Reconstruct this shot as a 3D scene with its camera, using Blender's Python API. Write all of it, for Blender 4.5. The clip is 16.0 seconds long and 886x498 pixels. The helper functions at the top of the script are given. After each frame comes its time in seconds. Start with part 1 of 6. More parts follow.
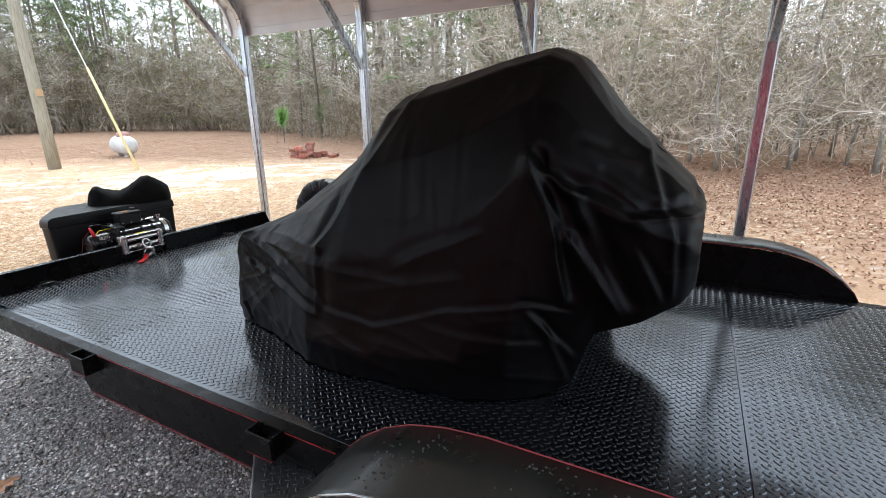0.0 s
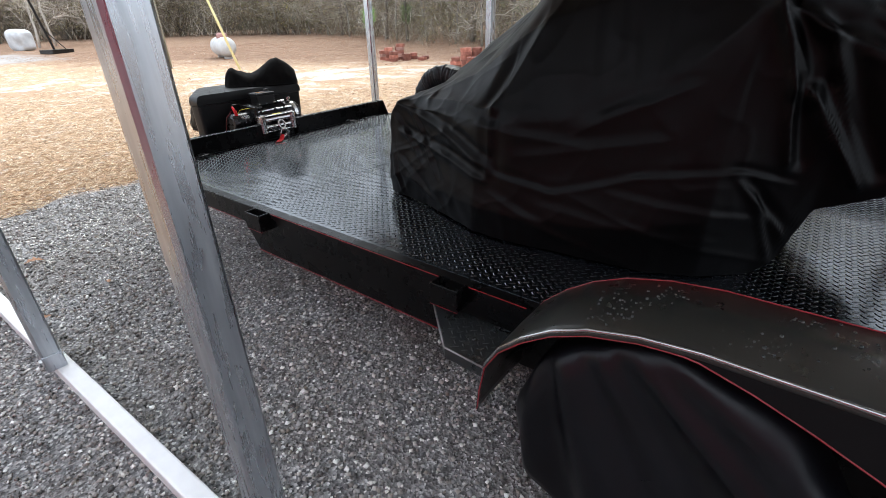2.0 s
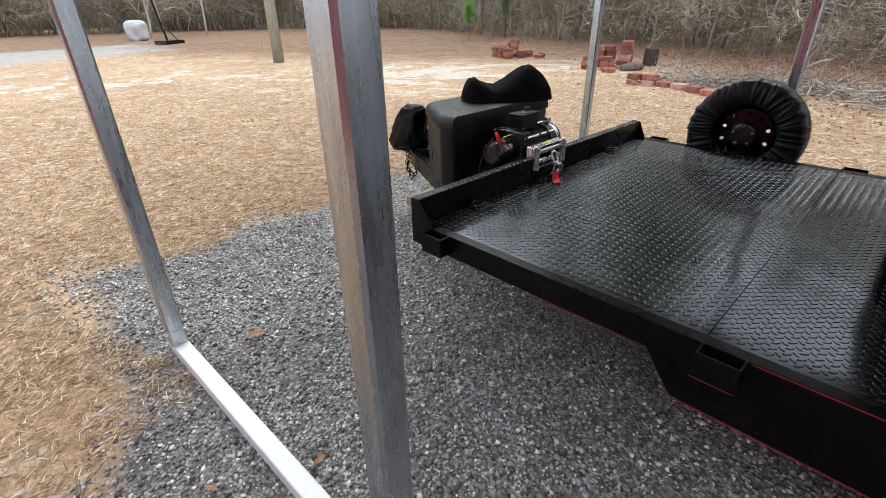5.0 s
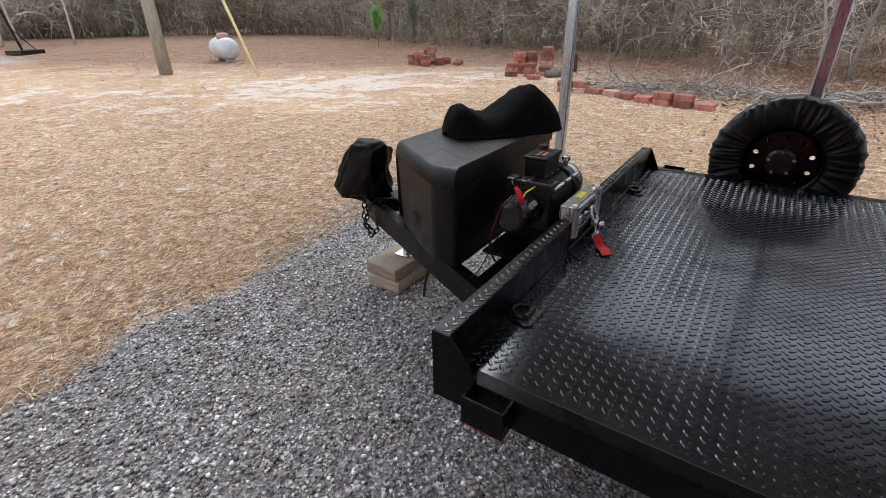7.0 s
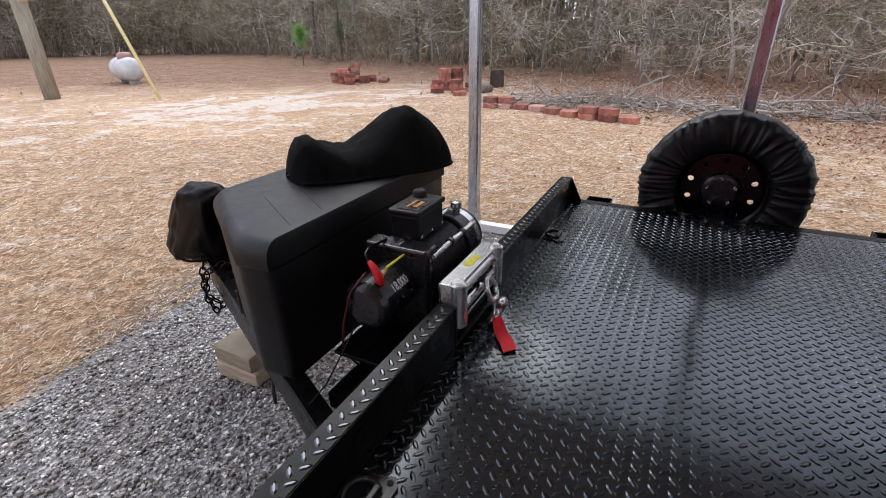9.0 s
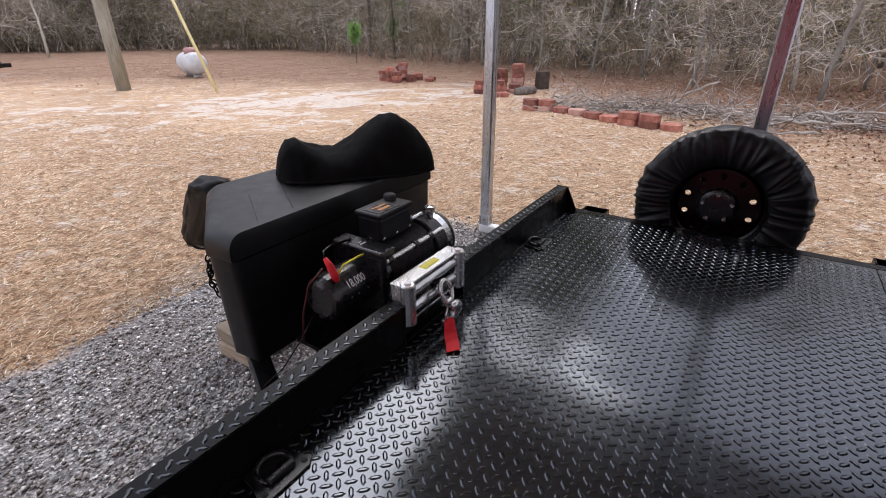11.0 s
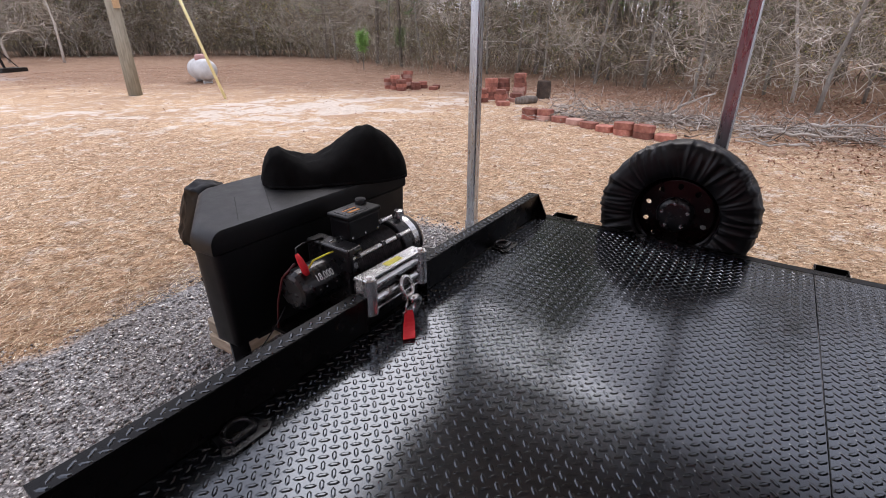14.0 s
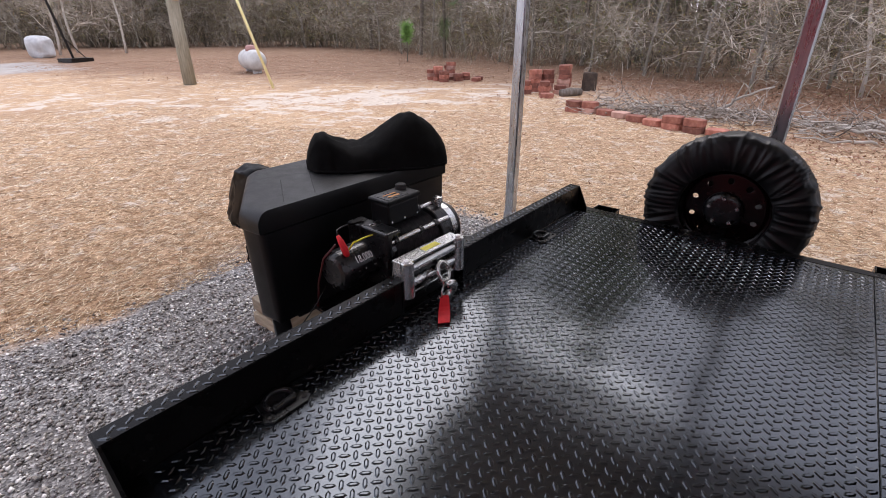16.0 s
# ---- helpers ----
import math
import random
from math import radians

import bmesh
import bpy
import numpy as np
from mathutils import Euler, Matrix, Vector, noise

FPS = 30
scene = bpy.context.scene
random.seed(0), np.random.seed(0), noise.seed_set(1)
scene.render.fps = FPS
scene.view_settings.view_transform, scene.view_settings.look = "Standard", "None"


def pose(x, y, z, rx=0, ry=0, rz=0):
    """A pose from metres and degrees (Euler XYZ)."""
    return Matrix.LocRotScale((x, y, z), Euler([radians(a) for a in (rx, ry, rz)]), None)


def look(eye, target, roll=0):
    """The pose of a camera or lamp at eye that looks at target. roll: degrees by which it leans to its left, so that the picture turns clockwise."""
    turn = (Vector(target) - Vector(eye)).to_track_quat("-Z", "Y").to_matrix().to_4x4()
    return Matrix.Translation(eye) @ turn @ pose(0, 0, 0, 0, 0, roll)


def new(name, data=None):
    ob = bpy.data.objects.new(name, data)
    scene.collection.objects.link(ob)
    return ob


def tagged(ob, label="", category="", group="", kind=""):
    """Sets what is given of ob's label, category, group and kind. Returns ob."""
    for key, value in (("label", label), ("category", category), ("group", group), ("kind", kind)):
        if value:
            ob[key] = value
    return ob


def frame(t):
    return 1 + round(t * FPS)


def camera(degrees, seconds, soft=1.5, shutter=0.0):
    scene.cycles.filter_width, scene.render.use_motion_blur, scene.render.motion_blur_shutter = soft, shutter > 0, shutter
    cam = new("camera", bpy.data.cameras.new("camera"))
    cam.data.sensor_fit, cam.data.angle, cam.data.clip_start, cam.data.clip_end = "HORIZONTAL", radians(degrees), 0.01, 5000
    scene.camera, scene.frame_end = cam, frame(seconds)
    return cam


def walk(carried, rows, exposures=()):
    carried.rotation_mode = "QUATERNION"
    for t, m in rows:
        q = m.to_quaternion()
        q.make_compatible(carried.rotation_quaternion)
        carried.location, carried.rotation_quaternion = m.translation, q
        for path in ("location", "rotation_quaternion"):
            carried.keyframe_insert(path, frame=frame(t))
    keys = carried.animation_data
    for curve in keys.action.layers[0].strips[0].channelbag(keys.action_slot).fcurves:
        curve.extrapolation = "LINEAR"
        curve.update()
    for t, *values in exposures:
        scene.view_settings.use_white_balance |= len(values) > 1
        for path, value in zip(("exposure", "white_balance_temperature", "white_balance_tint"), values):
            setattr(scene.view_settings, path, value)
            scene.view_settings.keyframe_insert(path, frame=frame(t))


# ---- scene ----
cam = camera(87.2, 16.0, 0.6)
PATH = [
    (0, (-0.857, -3.412, 1.499), (0.833, -2.508, 0.926), -0.8),
    (0.5, (-0.872, -3.394, 1.482), (0.759, -2.433, 0.836), -0.9),
    (1, (-0.912, -3.329, 1.412), (0.645, -2.34, 0.64), -0.9),
    (1.5, (-0.96, -3.229, 1.344), (0.548, -2.234, 0.486), -1.2),
    (2, (-1.055, -3.102, 1.311), (0.352, -2.001, 0.412), -1.4),
    (2.5, (-1.174, -2.894, 1.327), (0.11, -1.668, 0.408), -1.3),
    (3, (-1.169, -2.604, 1.364), (0.09, -1.352, 0.444), -0.9),
    (3.5, (-1.126, -2.33, 1.369), (0.175, -1.114, 0.459), -1.1),
    (4, (-1.192, -2.039, 1.395), (0.102, -0.811, 0.492), -1.2),
    (4.5, (-1.221, -1.792, 1.365), (0.025, -0.526, 0.446), -1.0),
    (4.7, (-1.212, -1.638, 1.346), (0.025, -0.359, 0.432), -1.1),
    (6.8, (-0.812, -0.585, 1.324), (0.61, 0.5, 0.429), -0.9),
    (7, (-0.738, -0.549, 1.321), (0.728, 0.472, 0.422), -0.9),
    (7.5, (-0.572, -0.431, 1.297), (0.969, 0.491, 0.417), -1.0),
    (8, (-0.439, -0.388, 1.274), (1.136, 0.471, 0.39), -0.9),
    (8.5, (-0.21, -0.421, 1.267), (1.387, 0.405, 0.392), -0.9),
    (8.7, (-0.146, -0.44, 1.255), (1.463, 0.385, 0.4), -1.0),
    (10.8, (0.022, -0.707, 1.297), (1.539, 0.28, 0.446), -0.5),
    (11, (-0.015, -0.713, 1.296), (1.493, 0.291, 0.449), -0.5),
    (11.5, (-0.076, -0.777, 1.321), (1.414, 0.265, 0.487), -0.3),
    (12, (-0.067, -0.913, 1.33), (1.414, 0.154, 0.514), -0.3),
    (12.5, (-0.082, -0.931, 1.342), (1.399, 0.148, 0.542), -0.1),
    (13, (-0.096, -0.915, 1.352), (1.395, 0.152, 0.554), 0.1),
    (13.5, (-0.082, -0.894, 1.344), (1.42, 0.152, 0.539), 0.1),
    (14, (-0.056, -0.91, 1.339), (1.446, 0.123, 0.517), -0.0),
    (14.5, (-0.051, -0.915, 1.331), (1.429, 0.137, 0.493), -0.2),
    (15, (-0.056, -0.908, 1.331), (1.407, 0.166, 0.491), -0.1),
    (15.5, (-0.061, -0.943, 1.323), (1.37, 0.167, 0.476), -0.1),
    (16, (-0.073, -0.921, 1.325), (1.324, 0.231, 0.475), -0.1),
]
walk(cam, [(t, look(e, g, r)) for t, e, g, r in PATH], [(0, 0.85, 6250, 3), (2, 0.70, 6350, 4), (3.5, 0.38, 6500, 3), (4.5, 0.32, 6500, 3), (7, 0.04, 6380, 9), (8, 0.16, 6330, 11), (11, 0.09, 6450, 16), (12.5, 0.07, 6500, 17), (16, 0.10, 6520, 17)])

# ---------- world and light ----------
world = bpy.data.worlds.new("world")
scene.world = world
world.use_nodes = True
wn, wl = world.node_tree.nodes, world.node_tree.links
sky = wn.new("ShaderNodeTexSky")
sky.sky_type = 'NISHITA'
sky.sun_disc = False
sky.sun_elevation = radians(50)
sky.sun_rotation = radians(60)
sky.dust_density = 4.0
sky.altitude = 50
veil = wn.new("ShaderNodeMix")
veil.data_type = 'RGBA'
veil.inputs[0].default_value = 0.8
veil.inputs[7].default_value = (8.5, 8.9, 10.1, 1)
wl.new(sky.outputs[0], veil.inputs[6])
wl.new(veil.outputs[2], wn["Background"].inputs[0])
wn["Background"].inputs[1].default_value = 0.17

sun = new("sun", bpy.data.lights.new("sun", 'SUN'))
sun.data.energy = 1.6
sun.data.angle = radians(40)
sun.data.color = (1.0, 0.985, 0.965)
sun.matrix_world = look((20, 12, 30), (0, 0, 0))


# ---------- materials ----------
def mat(name, color, rough=0.5, metal=0.0, spec=0.5):
    m = bpy.data.materials.new(name)
    m.use_nodes = True
    b = m.node_tree.nodes["Principled BSDF"]
    b.inputs["Base Color"].default_value = (*color, 1)
    b.inputs["Roughness"].default_value = rough
    b.inputs["Metallic"].default_value = metal
    b.inputs["Specular IOR Level"].default_value = spec
    return m


def nodes_of(m):
    return m.node_tree.nodes, m.node_tree.links, m.node_tree.nodes["Principled BSDF"]


def coords(m, kind="Object", scale=(1, 1, 1)):
    n, l, b = nodes_of(m)
    tc, mp = n.new("ShaderNodeTexCoord"), n.new("ShaderNodeMapping")
    mp.inputs["Scale"].default_value = scale
    l.new(tc.outputs[kind], mp.inputs[0])
    return mp.outputs[0]


def noise_tex(m, vec, scale, detail=4, rough=0.6, dist=0.0):
    n, l, b = nodes_of(m)
    t = n.new("ShaderNodeTexNoise")
    t.inputs["Scale"].default_value = scale
    t.inputs["Detail"].default_value = detail
    t.inputs["Roughness"].default_value = rough
    t.inputs["Distortion"].default_value = dist
    l.new(vec, t.inputs["Vector"])
    return t.outputs["Fac"]


def ramp(m, fac, stops):
    n, l, b = nodes_of(m)
    r = n.new("ShaderNodeValToRGB")
    els = r.color_ramp.elements
    while len(els) < len(stops):
        els.new(0.5)
    for e, (p, c) in zip(els, stops):
        e.position, e.color = p, (*(c if not isinstance(c, float) else (c, c, c)), 1)
    l.new(fac, r.inputs[0])
    return r.outputs[0]


def mix(m, fac, a, b2, mode='MIX'):
    n, l, b = nodes_of(m)
    x = n.new("ShaderNodeMix")
    x.data_type, x.blend_type = 'RGBA', mode
    for sock, v in ((x.inputs[0], fac), (x.inputs[6], a), (x.inputs[7], b2)):
        if isinstance(v, (int, float)):
            sock.default_value = v
        elif isinstance(v, tuple):
            sock.default_value = (*v, 1)
        else:
            l.new(v, sock)
    return x.outputs[2]


def calc(m, op, a, b2=0.0):
    n, l, b = nodes_of(m)
    x = n.new("ShaderNodeMath")
    x.operation = op
    for sock, v in ((x.inputs[0], a), (x.inputs[1], b2)):
        if isinstance(v, (int, float)):
            sock.default_value = v
        else:
            l.new(v, sock)
    return x.outputs[0]


def bump(m, height, strength=0.3, dist=0.01):
    n, l, b = nodes_of(m)
    x = n.new("ShaderNodeBump")
    x.inputs["Strength"].default_value = strength
    x.inputs["Distance"].default_value = dist
    l.new(height, x.inputs["Height"])
    l.new(x.outputs[0], b.inputs["Normal"])


def varied(name, stops, scale, rough=(0.4, 0.6), metal=0.0, spec=0.5, bump_scale=0, bump_strength=0.2, bump_dist=0.003, kind="Object", stretch=(1, 1, 1), detail=5, rscale=None):
    """A surface with colour from noise, uneven gloss and fine relief."""
    m = mat(name, stops[0][1], rough[0], metal, spec)
    n, l, b = nodes_of(m)
    v = coords(m, kind, stretch)
    l.new(ramp(m, noise_tex(m, v, scale, detail), stops), b.inputs["Base Color"])
    r = noise_tex(m, v, rscale or scale * 2.3, 4)
    l.new(ramp(m, r, [(0.3, float(rough[0])), (0.7, float(rough[1]))]), b.inputs["Roughness"])
    if bump_scale:
        bump(m, noise_tex(m, v, bump_scale, 3), bump_strength, bump_dist)
    return m


def by_object(m, spread=0.25):
    """Vary the base colour from piece to piece."""
    n, l, b = nodes_of(m)
    info = n.new("ShaderNodeObjectInfo")
    src = b.inputs["Base Color"].links[0].from_socket
    hs = n.new("ShaderNodeHueSaturation")
    l.new(calc(m, 'ADD', calc(m, 'MULTIPLY', info.outputs["Random"], spread * 2), 1 - spread), hs.inputs["Value"])
    l.new(src, hs.inputs["Color"])
    l.new(hs.outputs[0], b.inputs["Base Color"])
    return m


def by_island(m, stops):
    n, l, b = nodes_of(m)
    g = n.new("ShaderNodeNewGeometry")
    l.new(ramp(m, g.outputs["Random Per Island"], stops), b.inputs["Base Color"])
    return m


DECK = varied("black_deck_paint", [(0.3, (0.003, 0.0036, 0.0048)), (0.7, (0.0055, 0.0064, 0.0080))], 3.0, (0.10, 0.21), spec=1.0, rscale=2.2)
bump(DECK, noise_tex(DECK, coords(DECK, "Object", (1, 0.7, 1)), 2.9, 1.5), 1.0, 0.007)
DECK.node_tree.nodes["Principled BSDF"].inputs["Specular Tint"].default_value = (0.82, 0.91, 1.0, 1)
PAINT = varied("black_frame_paint", [(0.3, (0.0025, 0.0025, 0.0028)), (0.7, (0.005, 0.0045, 0.0045))], 5.0, (0.2, 0.38), spec=0.13, bump_scale=140, bump_strength=0.06, bump_dist=0.001)
FENDER = varied("black_fender_paint", [(0.3, (0.015, 0.015, 0.013)), (0.7, (0.023, 0.023, 0.020))], 6.0, (0.26, 0.36), spec=0.5, bump_scale=60, bump_strength=0.02, bump_dist=0.001)
STRIPE = varied("red_pinstripe", [(0.3, (0.17, 0.005, 0.010)), (0.7, (0.26, 0.008, 0.014))], 30, (0.35, 0.5))
LICHEN = varied("lichen_grey_bark", [(0.25, (0.17, 0.155, 0.13)), (0.5, (0.27, 0.25, 0.215)), (0.8, (0.40, 0.38, 0.34))], 7, (0.85, 0.95), stretch=(3, 3, 1), bump_scale=16, bump_strength=0.8, bump_dist=0.03)
CLOTH = varied("black_cover_cloth", [(0.3, (0.0010, 0.0008, 0.0009)), (0.7, (0.0020, 0.0016, 0.0017))], 4.0, (0.36, 0.48), spec=0.11, bump_scale=34, bump_strength=0.10, bump_dist=0.004)
NYLON = varied("black_nylon_cover", [(0.3, (0.0036, 0.0038, 0.0052)), (0.7, (0.006, 0.0064, 0.0085))], 4.0, (0.30, 0.42), spec=0.24, bump_scale=11, bump_strength=0.2, bump_dist=0.006)
KNIT = varied("black_neoprene", [(0.3, (0.003, 0.003, 0.003)), (0.7, (0.006, 0.006, 0.006))], 18, (0.8, 0.95), spec=0.10, bump_scale=260, bump_strength=0.3, bump_dist=0.002)
PLASTIC = varied("black_moulded_plastic", [(0.3, (0.0018, 0.002, 0.0025)), (0.7, (0.0036, 0.004, 0.0048))], 9, (0.38, 0.50), spec=0.30, bump_scale=420, bump_strength=0.2, bump_dist=0.001)
GLOSS = varied("black_winch_enamel", [(0.3, (0.006, 0.006, 0.007)), (0.7, (0.011, 0.011, 0.012))], 14, (0.22, 0.36), bump_scale=200, bump_strength=0.1, bump_dist=0.001)
TYRECLOTH = varied("black_tyre_cover_cloth", [(0.3, (0.0035, 0.0036, 0.0042)), (0.7, (0.006, 0.0062, 0.0070))], 6.0, (0.36, 0.48), spec=0.30, bump_scale=14, bump_strength=0.3, bump_dist=0.006)
RUBBER = varied("tyre_rubber", [(0.3, (0.012, 0.012, 0.012)), (0.7, (0.022, 0.021, 0.020))], 12, (0.7, 0.85), bump_scale=90, bump_strength=0.2)
GALV = varied("galvanised_steel", [(0.25, (0.33, 0.35, 0.375)), (0.5, (0.44, 0.465, 0.495)), (0.75, (0.57, 0.595, 0.62))], 26, (0.20, 0.38), metal=0.88, stretch=(1, 1, 0.10), bump_scale=40, bump_strength=0.08)
ROOF = varied("grey_roof_sheet", [(0.3, (0.62, 0.62, 0.62)), (0.7, (0.72, 0.72, 0.71))], 3, (0.35, 0.5), metal=0.1, bump_scale=20, bump_strength=0.05)
CHROME = varied("zinc_plated_steel", [(0.3, (0.55, 0.55, 0.54)), (0.7, (0.66, 0.66, 0.65))], 8, (0.18, 0.30), metal=0.9)
PALETWIG = by_island(varied("pale_bare_limbs", [(0.3, (0.31, 0.3006, 0.2914))], 5, (0.8, 0.95)), [(0.0, (0.2376, 0.1955, 0.1505)), (0.45, (0.4338, 0.3756, 0.306)), (0.8, (0.6818, 0.6213, 0.5342)), (1.0, (0.847, 0.7917, 0.709))])
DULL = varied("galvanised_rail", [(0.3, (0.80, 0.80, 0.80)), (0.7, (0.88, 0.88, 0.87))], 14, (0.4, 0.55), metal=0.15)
REDTAG = varied("red_webbing", [(0.3, (0.62, 0.010, 0.018)), (0.7, (0.75, 0.02, 0.03))], 40, (0.6, 0.75), bump_scale=400, bump_strength=0.3, bump_dist=0.001)
YELLOW = varied("yellow_sticker", [(0.3, (0.72, 0.62, 0.03)), (0.7, (0.80, 0.72, 0.05))], 30, (0.35, 0.5))
ORANGE = varied("orange_print", [(0.3, (0.55, 0.20, 0.03)), (0.7, (0.65, 0.26, 0.04))], 30, (0.35, 0.5))
WHITE = varied("white_print", [(0.3, (0.70, 0.70, 0.70)), (0.7, (0.80, 0.80, 0.80))], 30, (0.5, 0.6))
ROPE = varied("steel_rope", [(0.3, (0.05, 0.05, 0.055)), (0.7, (0.12, 0.12, 0.12))], 60, (0.35, 0.5), metal=0.6)
RIM = varied("dark_red_rim", [(0.3, (0.003, 0.0015, 0.0016)), (0.7, (0.007, 0.0024, 0.0028))], 8, (0.18, 0.3), spec=0.26)
WOOD = by_object(varied("weathered_timber", [(0.3, (0.26, 0.205, 0.14)), (0.55, (0.40, 0.33, 0.235)), (0.8, (0.50, 0.43, 0.32))], 6, (0.75, 0.9), stretch=(1, 1, 8), bump_scale=40, bump_strength=0.4), 0.15)
POLE = varied("weathered_pole_wood", [(0.25, (0.18, 0.165, 0.125)), (0.5, (0.29, 0.272, 0.212)), (0.8, (0.40, 0.38, 0.31))], 7, (0.8, 0.95), stretch=(6, 6, 0.5), bump_scale=20, bump_strength=0.5, bump_dist=0.01)
BRICK = by_object(varied("red_concrete_block", [(0.25, (0.16, 0.058, 0.042)), (0.5, (0.29, 0.108, 0.076)), (0.8, (0.50, 0.235, 0.17))], 9, (0.8, 0.95), bump_scale=120, bump_strength=0.5, bump_dist=0.006), 0.5)
TANK = varied("white_tank_paint", [(0.3, (0.42, 0.42, 0.41)), (0.55, (0.58, 0.58, 0.57)), (0.8, (0.66, 0.66, 0.65))], 3, (0.4, 0.6))
PINKCAP = varied("faded_red_dome", [(0.3, (0.38, 0.20, 0.18)), (0.7, (0.46, 0.27, 0.25))], 6, (0.5, 0.7))
PVC = varied("yellow_guy_guard", [(0.3, (0.66, 0.54, 0.24)), (0.7, (0.74, 0.64, 0.34))], 5, (0.4, 0.6))
BARK = varied("grey_bark", [(0.25, (0.1008, 0.0829, 0.0672)), (0.5, (0.1736, 0.1467, 0.1232)), (0.8, (0.28, 0.2464, 0.2128))], 5, (0.85, 0.95), stretch=(3, 3, 0.6), bump_scale=16, bump_strength=0.8, bump_dist=0.03, kind="Object")
TARP = varied("grey_tarpaulin", [(0.3, (0.44, 0.45, 0.46)), (0.7, (0.66, 0.67, 0.68))], 2.5, (0.45, 0.6), bump_scale=4, bump_strength=0.6, bump_dist=0.05)
BARN = varied("maroon_wall_paint", [(0.3, (0.22, 0.022, 0.034)), (0.7, (0.28, 0.034, 0.046))], 2, (0.6, 0.8))
TWIG = by_island(varied("bare_twigs", [(0.3, (0.1, 0.1, 0.1))], 5, (0.85, 0.95)), [(0.0, (0.075, 0.055, 0.038)), (0.45, (0.160, 0.126, 0.091)), (0.8, (0.33, 0.285, 0.22)), (1.0, (0.72, 0.66, 0.56))])
NEEDLE = by_island(varied("pine_needles", [(0.3, (0.05, 0.09, 0.03))], 5, (0.6, 0.75)), [(0.0, (0.09, 0.135, 0.055)), (0.5, (0.185, 0.245, 0.11)), (1.0, (0.33, 0.39, 0.20))])
YOUNG = by_island(varied("young_pine_needles", [(0.3, (0.08, 0.17, 0.04))], 5, (0.55, 0.7)), [(0.0, (0.15, 0.30, 0.06)), (1.0, (0.30, 0.50, 0.13))])
LEAF = by_island(varied("thin_evergreen_leaves", [(0.3, (0.1, 0.1, 0.04))], 5, (0.6, 0.7)), [(0.0, (0.12, 0.14, 0.05)), (0.45, (0.24, 0.235, 0.09)), (0.75, (0.42, 0.29, 0.15)), (0.92, (0.54, 0.43, 0.23)), (1.0, (0.56, 0.52, 0.14))])
LITTER = by_island(varied("dry_leaves", [(0.3, (0.225, 0.1056, 0.0609))], 5, (0.75, 0.9)), [(0.0, (0.171, 0.081, 0.0487)), (0.35, (0.261, 0.1302, 0.0774)), (0.7, (0.36, 0.2006, 0.1253)), (0.92, (0.468, 0.3168, 0.2175)), (1.0, (0.558, 0.44, 0.348))])
STRAW = by_island(varied("dead_grass", [(0.3, (0.448, 0.3052, 0.1696))], 5, (0.8, 0.9)), [(0.0, (0.1904, 0.1145, 0.0678)), (0.35, (0.3808, 0.2529, 0.1505)), (0.65, (0.6048, 0.436, 0.2777)), (0.88, (0.8512, 0.6976, 0.5035)), (1.0, (0.92, 0.9047, 0.742))])
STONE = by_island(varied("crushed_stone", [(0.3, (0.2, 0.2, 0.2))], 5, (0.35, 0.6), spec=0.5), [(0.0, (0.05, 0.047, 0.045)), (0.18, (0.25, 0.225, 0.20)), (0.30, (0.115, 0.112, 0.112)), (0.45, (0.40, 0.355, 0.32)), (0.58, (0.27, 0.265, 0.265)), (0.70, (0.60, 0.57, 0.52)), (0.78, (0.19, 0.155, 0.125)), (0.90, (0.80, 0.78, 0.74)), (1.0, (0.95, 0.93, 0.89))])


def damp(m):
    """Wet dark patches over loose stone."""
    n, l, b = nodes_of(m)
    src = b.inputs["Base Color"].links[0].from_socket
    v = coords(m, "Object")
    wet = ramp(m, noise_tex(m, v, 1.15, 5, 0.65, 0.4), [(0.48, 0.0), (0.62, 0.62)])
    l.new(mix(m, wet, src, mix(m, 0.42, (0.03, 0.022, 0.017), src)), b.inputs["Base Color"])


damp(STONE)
DRYLEAF = varied("brown_oak_leaf", [(0.3, (0.30, 0.15, 0.08)), (0.7, (0.42, 0.24, 0.14))], 20, (0.6, 0.8))


